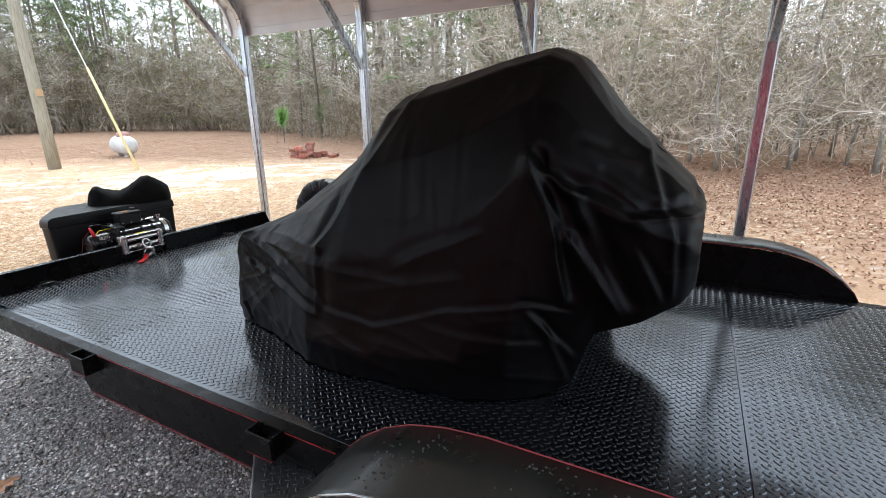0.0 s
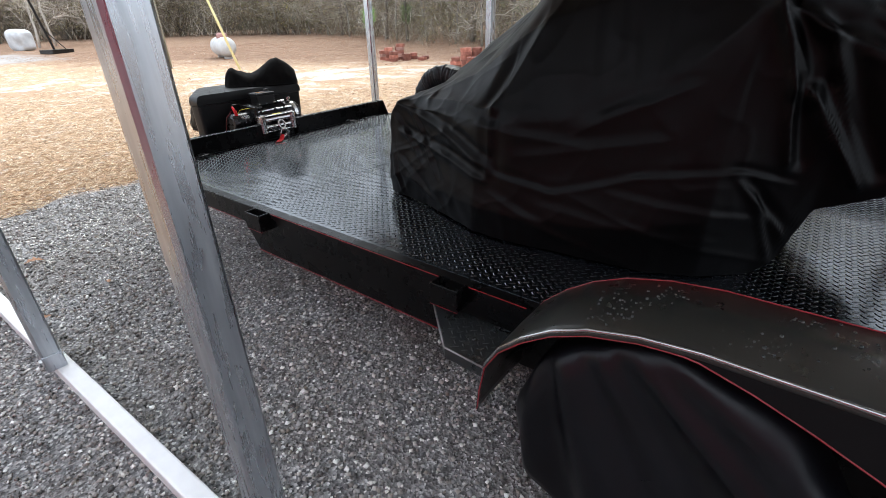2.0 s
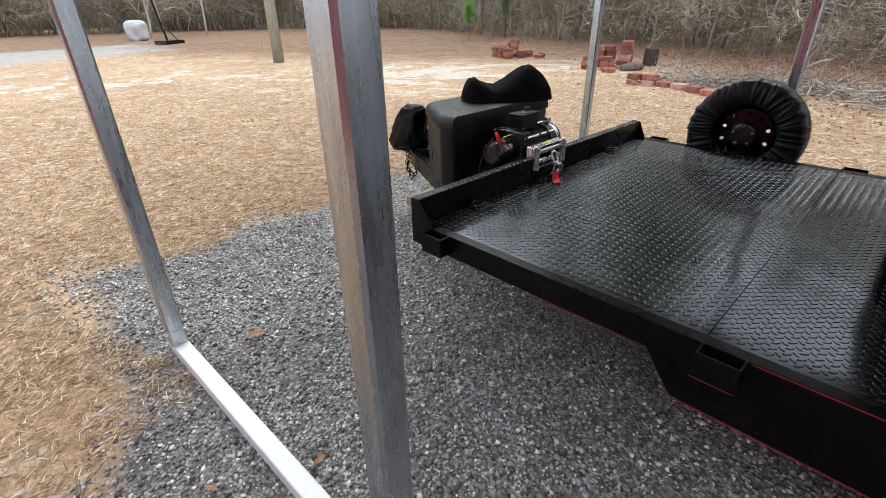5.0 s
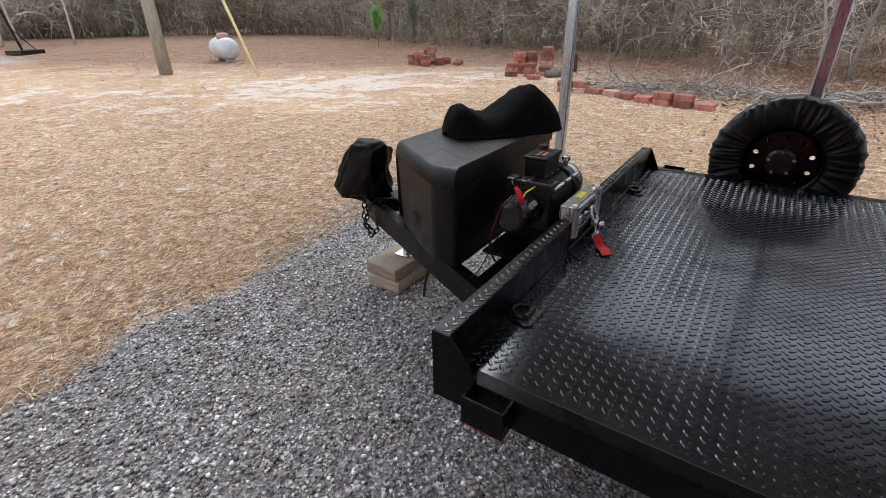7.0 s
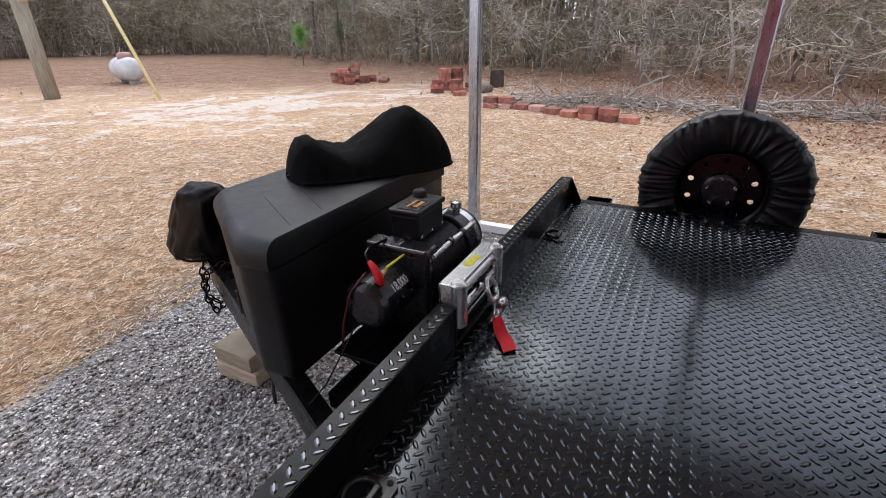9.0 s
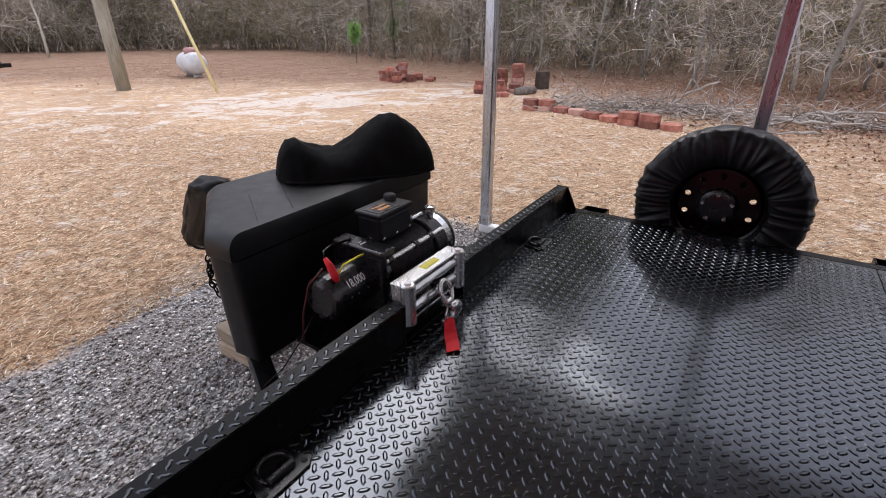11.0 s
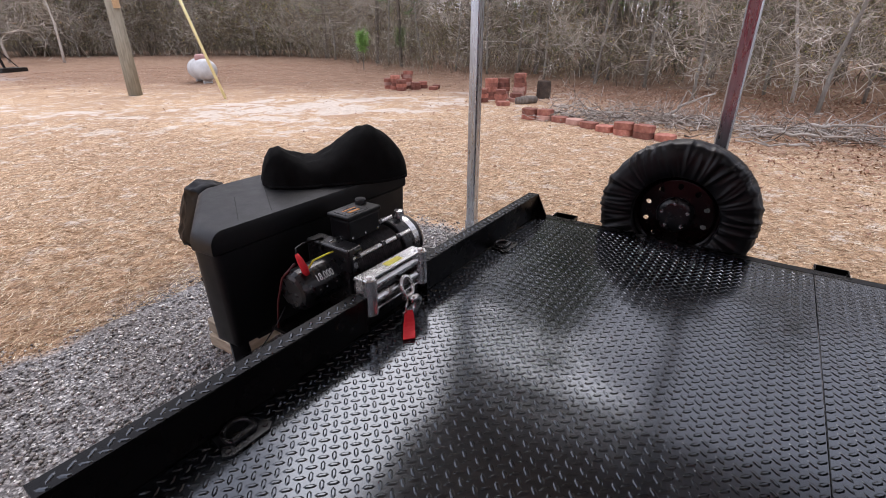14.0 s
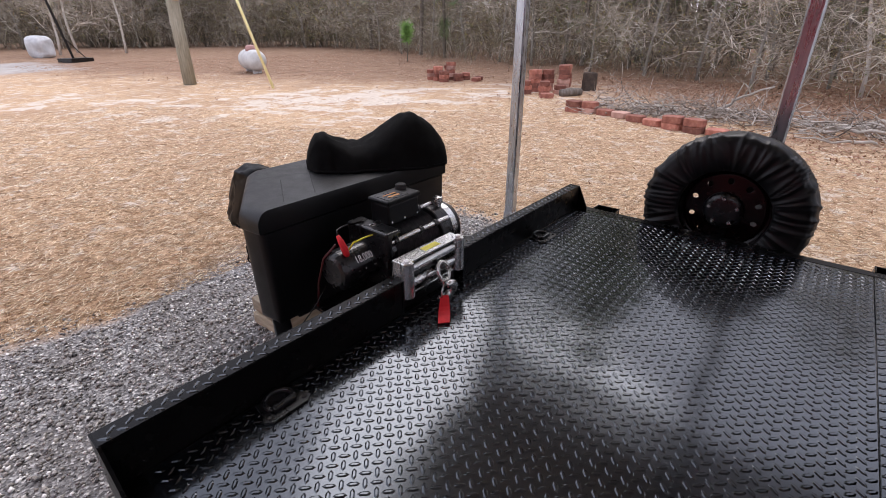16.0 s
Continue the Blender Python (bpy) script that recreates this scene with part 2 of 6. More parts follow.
def ground_material():
    m = mat("ground_surface", (0.3, 0.22, 0.14), 0.9, spec=0.25)
    n, l, b = nodes_of(m)
    v = coords(m, "Object")
    sep = n.new("ShaderNodeSeparateXYZ")
    l.new(v, sep.inputs[0])
    X, Y = sep.outputs[0], sep.outputs[1]
    edge = calc(m, 'MULTIPLY', calc(m, 'SUBTRACT', noise_tex(m, v, 1.1, 6, 0.65), 0.5), 1.5)
    # crushed-stone pad
    x0 = calc(m, 'ADD', calc(m, 'ADD', X, 1.12), calc(m, 'MULTIPLY', calc(m, 'MAXIMUM', calc(m, 'SUBTRACT', 0.3, Y), 0.0), 0.7))
    x1 = calc(m, 'SUBTRACT', 2.72, X)
    y1 = calc(m, 'SUBTRACT', calc(m, 'ADD', 1.70, calc(m, 'MULTIPLY', calc(m, 'MAXIMUM', calc(m, 'SUBTRACT', X, 0.4), 0.0), 0.25)), Y)
    pad = calc(m, 'MINIMUM', calc(m, 'MINIMUM', x0, x1), y1)
    pad = calc(m, 'ADD', pad, calc(m, 'MULTIPLY', edge, 0.55))
    padf = ramp(m, calc(m, 'ADD', calc(m, 'MULTIPLY', pad, 3.0), 0.5), [(0.25, 0.0), (0.75, 1.0)])
    # stone colour
    vor = n.new("ShaderNodeTexVoronoi")
    vor.inputs["Scale"].default_value = 105
    l.new(v, vor.inputs["Vector"])
    stone = ramp(m, vor.outputs["Color"], [(0.05, (0.035, 0.034, 0.034)), (0.42, (0.155, 0.150, 0.150)), (0.72, (0.32, 0.31, 0.30)), (0.93, (0.70, 0.685, 0.67))])
    stone = mix(m, ramp(m, noise_tex(m, v, 2.0, 5), [(0.42, 0.0), (0.7, 0.6)]), stone, (0.105, 0.082, 0.066))
    # dead lawn
    fine = mix(m, 0.55, noise_tex(m, v, 38, 8, 0.85, 0.9), noise_tex(m, v, 120, 5, 0.85, 1.5))
    lawn = ramp(m, fine, [(0.42, (0.1356, 0.0719, 0.0389)), (0.47, (0.3842, 0.2398, 0.1365)), (0.53, (0.6328, 0.4338, 0.2646)), (0.58, (0.92, 0.7521, 0.546))])
    tuft = noise_tex(m, v, 11, 7, 0.75, 0.5)
    lawn = mix(m, ramp(m, tuft, [(0.53, 0.0), (0.60, 0.38)]), lawn, mix(m, fine, (0.40, 0.29, 0.185), (0.82, 0.72, 0.57)))
    lawn = mix(m, ramp(m, noise_tex(m, v, 6.5, 7, 0.75), [(0.46, 0.0), (0.57, 0.32)]), lawn, mix(m, fine, (0.12, 0.066, 0.038), (0.42, 0.275, 0.165)))
    lawn = mix(m, ramp(m, noise_tex(m, v, 0.55, 7, 0.7), [(0.43, 0.0), (0.62, 0.55)]), lawn, mix(m, fine, (0.20, 0.11, 0.065), (0.48, 0.31, 0.195)))
    # bare pale sand, in a belt across the yard
    d = calc(m, 'ADD', calc(m, 'MULTIPLY', X, 0.53), calc(m, 'MULTIPLY', Y, 0.85))
    belt = calc(m, 'SUBTRACT', 1.0, calc(m, 'MULTIPLY', calc(m, 'ABSOLUTE', calc(m, 'SUBTRACT', d, 9.8)), 0.34))
    # a barer spot by the guy wire
    bx, by = calc(m, 'SUBTRACT', X, 6.5), calc(m, 'SUBTRACT', Y, 6.9)
    spot = calc(m, 'SUBTRACT', 1.0, calc(m, 'MULTIPLY', calc(m, 'ADD', calc(m, 'MULTIPLY', bx, bx), calc(m, 'MULTIPLY', by, by)), 0.11))
    belt = calc(m, 'ADD', belt, calc(m, 'MULTIPLY', calc(m, 'MAXIMUM', spot, 0.0), 0.62))
    sv = coords(m, "Object", (1, 1, 1))
    patch = noise_tex(m, sv, 1.05, 9, 0.68, 0.5)
    sandf = ramp(m, calc(m, 'ADD', patch, calc(m, 'MULTIPLY', calc(m, 'MAXIMUM', belt, -0.4), 0.118)), [(0.61, 0.0), (0.655, 0.9)])
    sand = ramp(m, noise_tex(m, v, 9, 5), [(0.3, (0.52, 0.44, 0.36)), (0.7, (0.69, 0.62, 0.54))])
    specks = ramp(m, noise_tex(m, v, 4.2, 7, 0.72, 0.3), [(0.548, 0.0), (0.60, 0.85)])
    yard = mix(m, sandf, mix(m, specks, lawn, sand), sand)
    # leaf litter by the woods
    lit = ramp(m, mix(m, 0.5, noise_tex(m, v, 16, 7, 0.8, 0.8), noise_tex(m, v, 2.2, 6, 0.75, 0.4)), [(0.36, (0.0672, 0.0369, 0.024)), (0.46, (0.1806, 0.0984, 0.0608)), (0.56, (0.2772, 0.1763, 0.116)), (0.68, (0.4368, 0.3444, 0.264))])
    far1 = calc(m, 'SUBTRACT', calc(m, 'ADD', X, calc(m, 'MULTIPLY', Y, 0.50)), 13.4)
    far2 = calc(m, 'SUBTRACT', calc(m, 'ADD', calc(m, 'MULTIPLY', X, 0.45), Y), 22.5)
    far = calc(m, 'MAXIMUM', far1, calc(m, 'MAXIMUM', far2, calc(m, 'SUBTRACT', -2.5, calc(m, 'ADD', Y, calc(m, 'MULTIPLY', calc(m, 'SUBTRACT', 6.0, X), 1.2)))))
    litf = ramp(m, calc(m, 'ADD', calc(m, 'MULTIPLY', calc(m, 'ADD', far, calc(m, 'MULTIPLY', edge, 5.0)), 0.13), 0.5), [(0.3, 0.0), (0.85, 0.85)])
    yard = mix(m, litf, yard, lit)
    # worn pale gravel drive on the far side of the yard
    lane = calc(m, 'SUBTRACT', calc(m, 'SUBTRACT', Y, calc(m, 'MULTIPLY', X, 0.30)), 22.5)
    lane = calc(m, 'SUBTRACT', 3.4, calc(m, 'ABSOLUTE', lane))
    lane = calc(m, 'MINIMUM', lane, calc(m, 'SUBTRACT', 5.6, X))
    lanef = ramp(m, calc(m, 'ADD', calc(m, 'MULTIPLY', calc(m, 'ADD', lane, calc(m, 'MULTIPLY', edge, 2.2)), 0.35), 0.5), [(0.3, 0.0), (0.8, 0.85)])
    yard = mix(m, lanef, yard, ramp(m, noise_tex(m, v, 3.0, 6, 0.7), [(0.3, (0.30, 0.28, 0.26)), (0.7, (0.46, 0.45, 0.44))]))
    col = mix(m, padf, yard, stone)
    l.new(col, b.inputs["Base Color"])
    l.new(mix(m, padf, (0.92, 0.92, 0.92), (0.5, 0.5, 0.5)), b.inputs["Roughness"])
    h = mix(m, padf, fine, vor.outputs["Distance"])
    bump(m, h, 0.55, 0.014)
    return m


GROUND = ground_material()


# ---------- mesh helpers ----------
def part(name, bm, material, parent=None, label="", smooth=False):
    me = bpy.data.meshes.new(name)
    bmesh.ops.recalc_face_normals(bm, faces=bm.faces)
    bm.to_mesh(me)
    bm.free()
    me.materials.append(material)
    if smooth:
        me.polygons.foreach_set("use_smooth", [True] * len(me.polygons))
    ob = new(name, me)
    if parent:
        ob.parent = parent
    if label:
        ob["label"] = label
    return ob


def raw(name, verts, faces, material, parent=None, smooth=False):
    me = bpy.data.meshes.new(name)
    me.from_pydata(verts, [], faces)
    me.materials.append(material)
    if smooth:
        me.polygons.foreach_set("use_smooth", [True] * len(me.polygons))
    ob = new(name, me)
    if parent:
        ob.parent = parent
    return ob


def thing(name, label, category, at=(0, 0, 0), group="", rz=0):
    ob = new(name)
    ob.matrix_world = pose(*at, 0, 0, rz)
    return tagged(ob, label, category, group)


def box(x0, x1, y0, y1, z0, z1, bevel=0.0, seg=2, bm=None):
    own = bmesh.new()
    bmesh.ops.create_cube(own, size=1.0)
    bmesh.ops.transform(own, matrix=Matrix.Translation(((x0 + x1) / 2, (y0 + y1) / 2, (z0 + z1) / 2)) @ Matrix.Diagonal((x1 - x0, y1 - y0, z1 - z0, 1)), verts=own.verts)
    if bevel:
        bmesh.ops.bevel(own, geom=own.edges[:], offset=bevel, segments=seg, profile=0.5, affect='EDGES')
    if bm is None:
        return own
    me = bpy.data.meshes.new("tmp")
    own.to_mesh(me)
    own.free()
    bm.from_mesh(me)
    bpy.data.meshes.remove(me)
    return bm


def sweep(points, radii, n=8, bm=None, caps=True):
    """A round tube along points."""
    bm = bm or bmesh.new()
    pts = [Vector(p) for p in points]
    if not isinstance(radii, (list, tuple)):
        radii = [radii] * len(pts)
    rings, up = [], None
    for i, p in enumerate(pts):
        d = (pts[min(i + 1, len(pts) - 1)] - pts[max(i - 1, 0)]).normalized()
        if up is None:
            up = d.orthogonal().normalized()
        up = (up - d * up.dot(d)).normalized()
        s = d.cross(up)
        rings.append([bm.verts.new(p + (up * math.cos(a) + s * math.sin(a)) * radii[i]) for a in [2 * math.pi * k / n for k in range(n)]])
    for a, b in zip(rings, rings[1:]):
        for k in range(n):
            bm.faces.new((a[k], a[(k + 1) % n], b[(k + 1) % n], b[k]))
    if caps:
        bm.faces.new(rings[0][::-1])
        bm.faces.new(rings[-1])
    return bm


def square_tube(points, w, bm=None):
    """A square tube along points that lie in a plane y = const."""
    bm = bm or bmesh.new()
    pts = [Vector(p) for p in points]
    rings = []
    for i, p in enumerate(pts):
        d = (pts[min(i + 1, len(pts) - 1)] - pts[max(i - 1, 0)]).normalized()
        s = Vector((0, 1, 0))
        u = s.cross(d).normalized()
        c = w * 0.11
        h = w / 2
        ring = []
        for a, b in ((h, h - c), (h - c, h), (c - h, h), (-h, h - c), (-h, c - h), (c - h, -h), (h - c, -h), (h, c - h)):
            ring.append(bm.verts.new(p + u * a + s * b))
        rings.append(ring)
    for a, b in zip(rings, rings[1:]):
        for k in range(8):
            bm.faces.new((a[k], a[(k + 1) % 8], b[(k + 1) % 8], b[k]))
    bm.faces.new(rings[0][::-1])
    bm.faces.new(rings[-1])
    return bm


def lathe(profile, n=32, axis='X', at=(0, 0, 0), closed=False, bm=None, wob=None, caps=True):
    """Turn (along, radius) pairs round an axis."""
    bm = bm or bmesh.new()
    rings = []
    for i, (a, r) in enumerate(profile):
        ring = []
        for k in range(n):
            t = 2 * math.pi * k / n
            rr = r + (wob(a, t, i) if wob else 0)
            c, s = rr * math.cos(t), rr * math.sin(t)
            p = {'X': (a, c, s), 'Y': (c, a, s), 'Z': (c, s, a)}[axis]
            ring.append(bm.verts.new(Vector(p) + Vector(at)))
        rings.append(ring)
    pairs = list(zip(rings, rings[1:])) + ([(rings[-1], rings[0])] if closed else [])
    for a, b in pairs:
        for k in range(n):
            bm.faces.new((a[k], a[(k + 1) % n], b[(k + 1) % n], b[k]))
    if caps and not closed:
        for ring in (rings[0][::-1], rings[-1]):
            if (ring[0].co - ring[n // 2].co).length > 1e-4:
                bm.faces.new(ring)
    return bm


def plate(outline, z0, z1, bm=None):
    """A flat plate from an outline in x, y."""
    bm = bm or bmesh.new()
    lo = [bm.verts.new((x, y, z0)) for x, y in outline]
    hi = [bm.verts.new((x, y, z1)) for x, y in outline]
    bm.faces.new(lo[::-1])
    bm.faces.new(hi)
    for i in range(len(lo)):
        j = (i + 1) % len(lo)
        bm.faces.new((lo[i], lo[j], hi[j], hi[i]))
    return bm


def tread(x0, x1, y0, y1, z, pitch=0.0323, length=0.029, width=0.0106, height=0.0019):
    """Raised lugs of tread plate, in two directions across each other."""
    verts, faces = [], []
    h, w = length / 2, width / 2
    base = [(-h, 0), (-h * 0.5, w), (h * 0.5, w), (h, 0), (h * 0.5, -w), (-h * 0.5, -w)]
    shape = [(x, y, 0) for x, y in base] + [(x * 0.62, y * 0.38, height) for x, y in base]
    fs = [(k + 6, (k + 1) % 6 + 6, (k + 1) % 6, k) for k in range(6)] + [(11, 10, 9, 8, 7, 6)]
    nx, ny = int((x1 - x0) / pitch) + 1, int((y1 - y0) / pitch) + 1
    for kind in (0, 1):
        a = radians(45 if kind else -45)
        c, s = math.cos(a), math.sin(a)
        for i in range(nx):
            for j in range(ny):
                cx, cy = x0 + (i + 0.3 + 0.5 * kind) * pitch, y0 + (j + 0.3 + 0.5 * kind) * pitch
                if cx > x1 - 0.008 or cy > y1 - 0.008 or (0.68 < cx < 1.36 and -2.85 < cy < -1.75):
                    continue
                k = len(verts)
                verts += [(cx + c * u - s * v, cy + s * u + c * v, z + q) for u, v, q in shape]
                faces += [tuple(k + f for f in face) for face in fs]
    return verts, faces


def np_mesh(name, V, F, material, smooth=False):
    V, F = np.asarray(V, np.float32).reshape(-1, 3), np.asarray(F, np.int32)
    me = bpy.data.meshes.new(name)
    k = F.shape[1]
    me.vertices.add(len(V))
    me.vertices.foreach_set("co", V.ravel())
    me.loops.add(F.size)
    me.loops.foreach_set("vertex_index", F.ravel())
    me.polygons.add(len(F))
    me.polygons.foreach_set("loop_start", np.arange(0, F.size, k, dtype=np.int32))
    if smooth:
        me.polygons.foreach_set("use_smooth", np.ones(len(F), bool))
    me.update(calc_edges=True)
    me.materials.append(material)
    return new(name, me)


# ---------- ground ----------
def build_ground():
    a = np.concatenate([np.linspace(-400, -40, 10), np.linspace(-30, -6, 9), np.linspace(-5, 16, 60), np.linspace(17, 40, 24), np.linspace(50, 400, 10)])
    b = np.concatenate([np.linspace(-400, -40, 10), np.linspace(-30, -8, 9), np.linspace(-7, 20, 75), np.linspace(21, 60, 30), np.linspace(80, 400, 8)])
    V, F = [], []
    for j, y in enumerate(b):
        for i, x in enumerate(a):
            away = max(0.0, max(-1.6 - x, x - 2.9, y - 2.2))
            z = min(away * 0.12, 1.0) * 0.05 * noise.noise((x * 0.6, y * 0.6, 3.1))
            z += min(max(away - 3, 0), 30) * 0.004 + 0.03 * min(away * 0.1, 1) * noise.noise((x * 0.2, y * 0.2, 9))
            V.append((x, y, z))
    n = len(a)
    F = [(j * n + i, j * n + i + 1, (j + 1) * n + i + 1, (j + 1) * n + i) for j in range(len(b) - 1) for i in range(n - 1)]
    ob = raw("ground", V, F, GROUND, smooth=True)
    tagged(ob, "dead tan lawn with pale sand, gravel pad and brown leaf litter", "ground", kind="structure")
    return ob


ground = build_ground()


def ground_z(x, y):
    away = max(0.0, max(-1.6 - x, x - 2.9, y - 2.2))
    z = min(away * 0.12, 1.0) * 0.05 * noise.noise((x * 0.6, y * 0.6, 3.1))
    return z + min(max(away - 3, 0), 30) * 0.004 + 0.03 * min(away * 0.1, 1) * noise.noise((x * 0.2, y * 0.2, 9))


back_wall = part("wall_west", box(-4.9, -4.7, -12, 3.0, 0, 3.2), BARN)
tagged(back_wall, "plain maroon wall of the house behind the carport", "wall", kind="structure")

# ---------- carport ----------
XN, XF, XC, ZE = -0.82, 2.71, 0.945, 2.14


def bow_line(off=0.0, n=8):
    """Eave, rounded haunch and slope of one half of a roof bow, from the far eave to the ridge, then mirrored."""
    half = [(XF + off, ZE + (0.11 if off else 0.0))]
    r = 0.36 + off
    for k in range(n + 1):
        a = radians(75 * k / n)
        half.append((XF - 0.36 + r * math.cos(a), ZE + 0.13 + r * math.sin(a)))
    xa, za = half[-1]
    half.append((XC, za + (xa - XC) * 0.268))
    return half + [(2 * XC - x, z) for x, z in half[-2::-1]]


def build_carport():
    top = thing("carport", "open galvanised steel carport with grey ribbed roof", "carport")
    far = [(XF, y) for y in (0.735, -0.73, -2.26, -3.74, -5.22)]
    near = [(-0.88, 0.60), (-0.853, -0.907), (-0.772, -2.360), (-0.73, -3.85), (-0.68, -5.30)]
    w = 0.066
    for line, sgn in ((far, -1), (near, 1)):
        for x, y in line:
            part("post", square_tube([(x, y, 0.06), (x, y, 0.7), (x, y, 1.4), (x, y, ZE)], w), GALV, top)
            part("knee_brace", square_tube([(x + sgn * 0.035, y, 1.87), (x + sgn * 0.62, y, 2.50)], 0.05), GALV, top)
            part("foot_clip", box(x - 0.034, x + 0.034, y - 0.036, y + 0.036, 0.058, 0.13, 0.003), GALV, top)
            for dx in (-0.042, 0.033):
                part("bolt", lathe([(x + dx, 0.0), (x + dx, 0.009), (x + dx + 0.009, 0.009), (x + dx + 0.009, 0.0)], 8, 'X', (0, y, 0.10)), CHROME, top)
        (xa, ya), (xb, yb) = line[0], line[-1]
        d = Vector((xb - xa, yb - ya, 0)).normalized()
        bm = box(-0.031, 0.031, -0.035, math.hypot(xb - xa, yb - ya) + 0.1, 0.0, 0.058, 0.006)
        bmesh.ops.transform(bm, matrix=Matrix.Translation((xa, ya, 0)) @ d.to_track_quat('Y', 'Z').to_matrix().to_4x4(), verts=bm.verts)
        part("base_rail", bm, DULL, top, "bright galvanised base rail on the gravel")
    for x, y in far:
        part("roof_bow", square_tube([(q, y, z) for q, z in bow_line()], w), GALV, top)
    # ribbed sheet
    line = bow_line(0.045, 8)
    fine = []
    for (xa, za), (xb, zb) in zip(line, line[1:]):
        d = math.hypot(xb - xa, zb - za)
        n = max(1, round(d / 0.02))
        fine += [(xa + (xb - xa) * k / n, za + (zb - za) * k / n) for k in range(n)]
    fine.append(line[-1])
    V, F, s = [], [], 0.0
    rows = [0.95, 0.2, -1.0, -2.5, -4.0, -5.6]
    for i, (x, z) in enumerate(fine):
        if i:
            s += math.hypot(x - fine[i - 1][0], z - fine[i - 1][1])
        a, b = fine[max(i - 1, 0)], fine[min(i + 1, len(fine) - 1)]
        nx, nz = -(b[1] - a[1]), b[0] - a[0]
        q = math.hypot(nx, nz)
        rib = 0.018 if (s % 0.23) < 0.045 else 0.0
        for y in rows:
            V.append((x - nx / q * rib, y, z - nz / q * rib))
    m = len(rows)
    F = [(i * m + j, i * m + j + 1, (i + 1) * m + j + 1, (i + 1) * m + j) for i in range(len(fine) - 1) for j in range(m - 1)]
    sheet = raw("roof_sheet", V, F, ROOF, top)
    sol = sheet.modifiers.new("thick", 'SOLIDIFY')
    sol.thickness = 0.002
    for x in (XF + 0.05, XN - 0.05):
        part("eave_trim", box(x - 0.01, x + 0.01, -5.6, 0.95, ZE + 0.10, ZE + 0.17, 0.004), ROOF, top)
    part("gable_trim", square_tube([(x, 0.96, z + 0.012) for x, z in bow_line(0.04)], 0.035), ROOF, top)
    return top


build_carport()

# ---------- trailer ----------
DZ, W = 0.53, 2.07
trailer = thing("flatbed_trailer", "black steel flatbed trailer with tread-plate deck and red pinstripes", "trailer")
REAR = -5.6
for y0, y1 in ((-1.1772, -0.052), (-3.6562, -1.1788), (REAR, -3.6578)):
    p = part("deck_plate", box(0.045, W - 0.045, y0, y1, DZ - 0.006, DZ, 0.0012, 1), DECK, trailer, "wet-looking black tread plate")
    v, f = tread(0.06, W - 0.06, max(y0, -4.95) + 0.002, y1 + 0.002, DZ - 0.0002)
    t = raw("tread", v, f, DECK, p)
    t["kind"] = "stuff"


def channel(x0, x1, z0, z1, y0, y1, open_side):
    """A side rail: web with a flange above and below."""
    t = 0.007
    if open_side > 0:
        prof = [(x0, z0), (x1, z0), (x1, z0 + t), (x0 + t, z0 + t), (x0 + t, z1 - t), (x1, z1 - t), (x1, z1), (x0, z1)]
    else:
        prof = [(x1, z0), (x0, z0), (x0, z0 + t), (x1 - t, z0 + t), (x1 - t, z1 - t), (x0, z1 - t), (x0, z1), (x1, z1)]
    bm = bmesh.new()
    a = [bm.verts.new((x, y0, z)) for x, z in prof]
    b = [bm.verts.new((x, y1, z)) for x, z in prof]
    bm.faces.new(a)
    bm.faces.new(b[::-1])
    for i in range(8):
        bm.faces.new((a[i], a[(i + 1) % 8], b[(i + 1) % 8], b[i]))
    bmesh.ops.bevel(bm, geom=[e for e in bm.edges if abs(e.verts[0].co.y - e.verts[1].co.y) > 0.1], offset=0.0018, segments=2, affect='EDGES')
    return bm


part("side_rail", channel(0.0, 0.046, 0.44, DZ + 0.001, REAR, -0.004, 1), PAINT, trailer)
part("side_rail", channel(W - 0.046, W, 0.44, DZ + 0.001, REAR, -0.004, -1), PAINT, trailer)
for x in (0.012, W - 0.068):
    bm = bmesh.new()
    side = [(REAR + 0.1, 0.30), (-1.13, 0.30), (-1.03, 0.439), (REAR + 0.1, 0.439)]
    lo, hi = [bm.verts.new((x, y, z)) for y, z in side], [bm.verts.new((x + 0.056, y, z)) for y, z in side]
    bm.faces.new(lo[::-1])
    bm.faces.new(hi)
    for q in range(4):
        bm.faces.new((lo[q], lo[(q + 1) % 4], hi[(q + 1) % 4], hi[q]))
    bmesh.ops.bevel(bm, geom=bm.edges[:], offset=0.003, segments=2, affect='EDGES')
    part("main_beam", bm, PAINT, trailer)
    part("front_beam", box(x + 0.2, x + 0.25, -1.3, -0.02, 0.40, 0.439, 0.003), PAINT, trailer)
part("pinstripe", box(0.010, 0.012, -2.56, -1.125, 0.2985, 0.302), STRIPE, trailer, "thin red pinstripe")
for a, b in ((-2.255, -1.30), (-2.585, -2.378)):
    part("pinstripe", box(-0.0015, 0.0005, a, b, DZ - 0.0035, DZ - 0.0005), STRIPE, trailer, "thin red pinstripe")
part("pinstripe", box(-0.0015, 0.0005, -1.03, -0.62, 0.4385, 0.441), STRIPE, trailer, "thin red pinstripe")
for k in range(9):
    y = -0.35 - 0.6 * k
    part("cross_member", box(0.05, W - 0.05, y - 0.02, y + 0.02, 0.42, DZ - 0.008, 0.002, 1), PAINT, trailer)


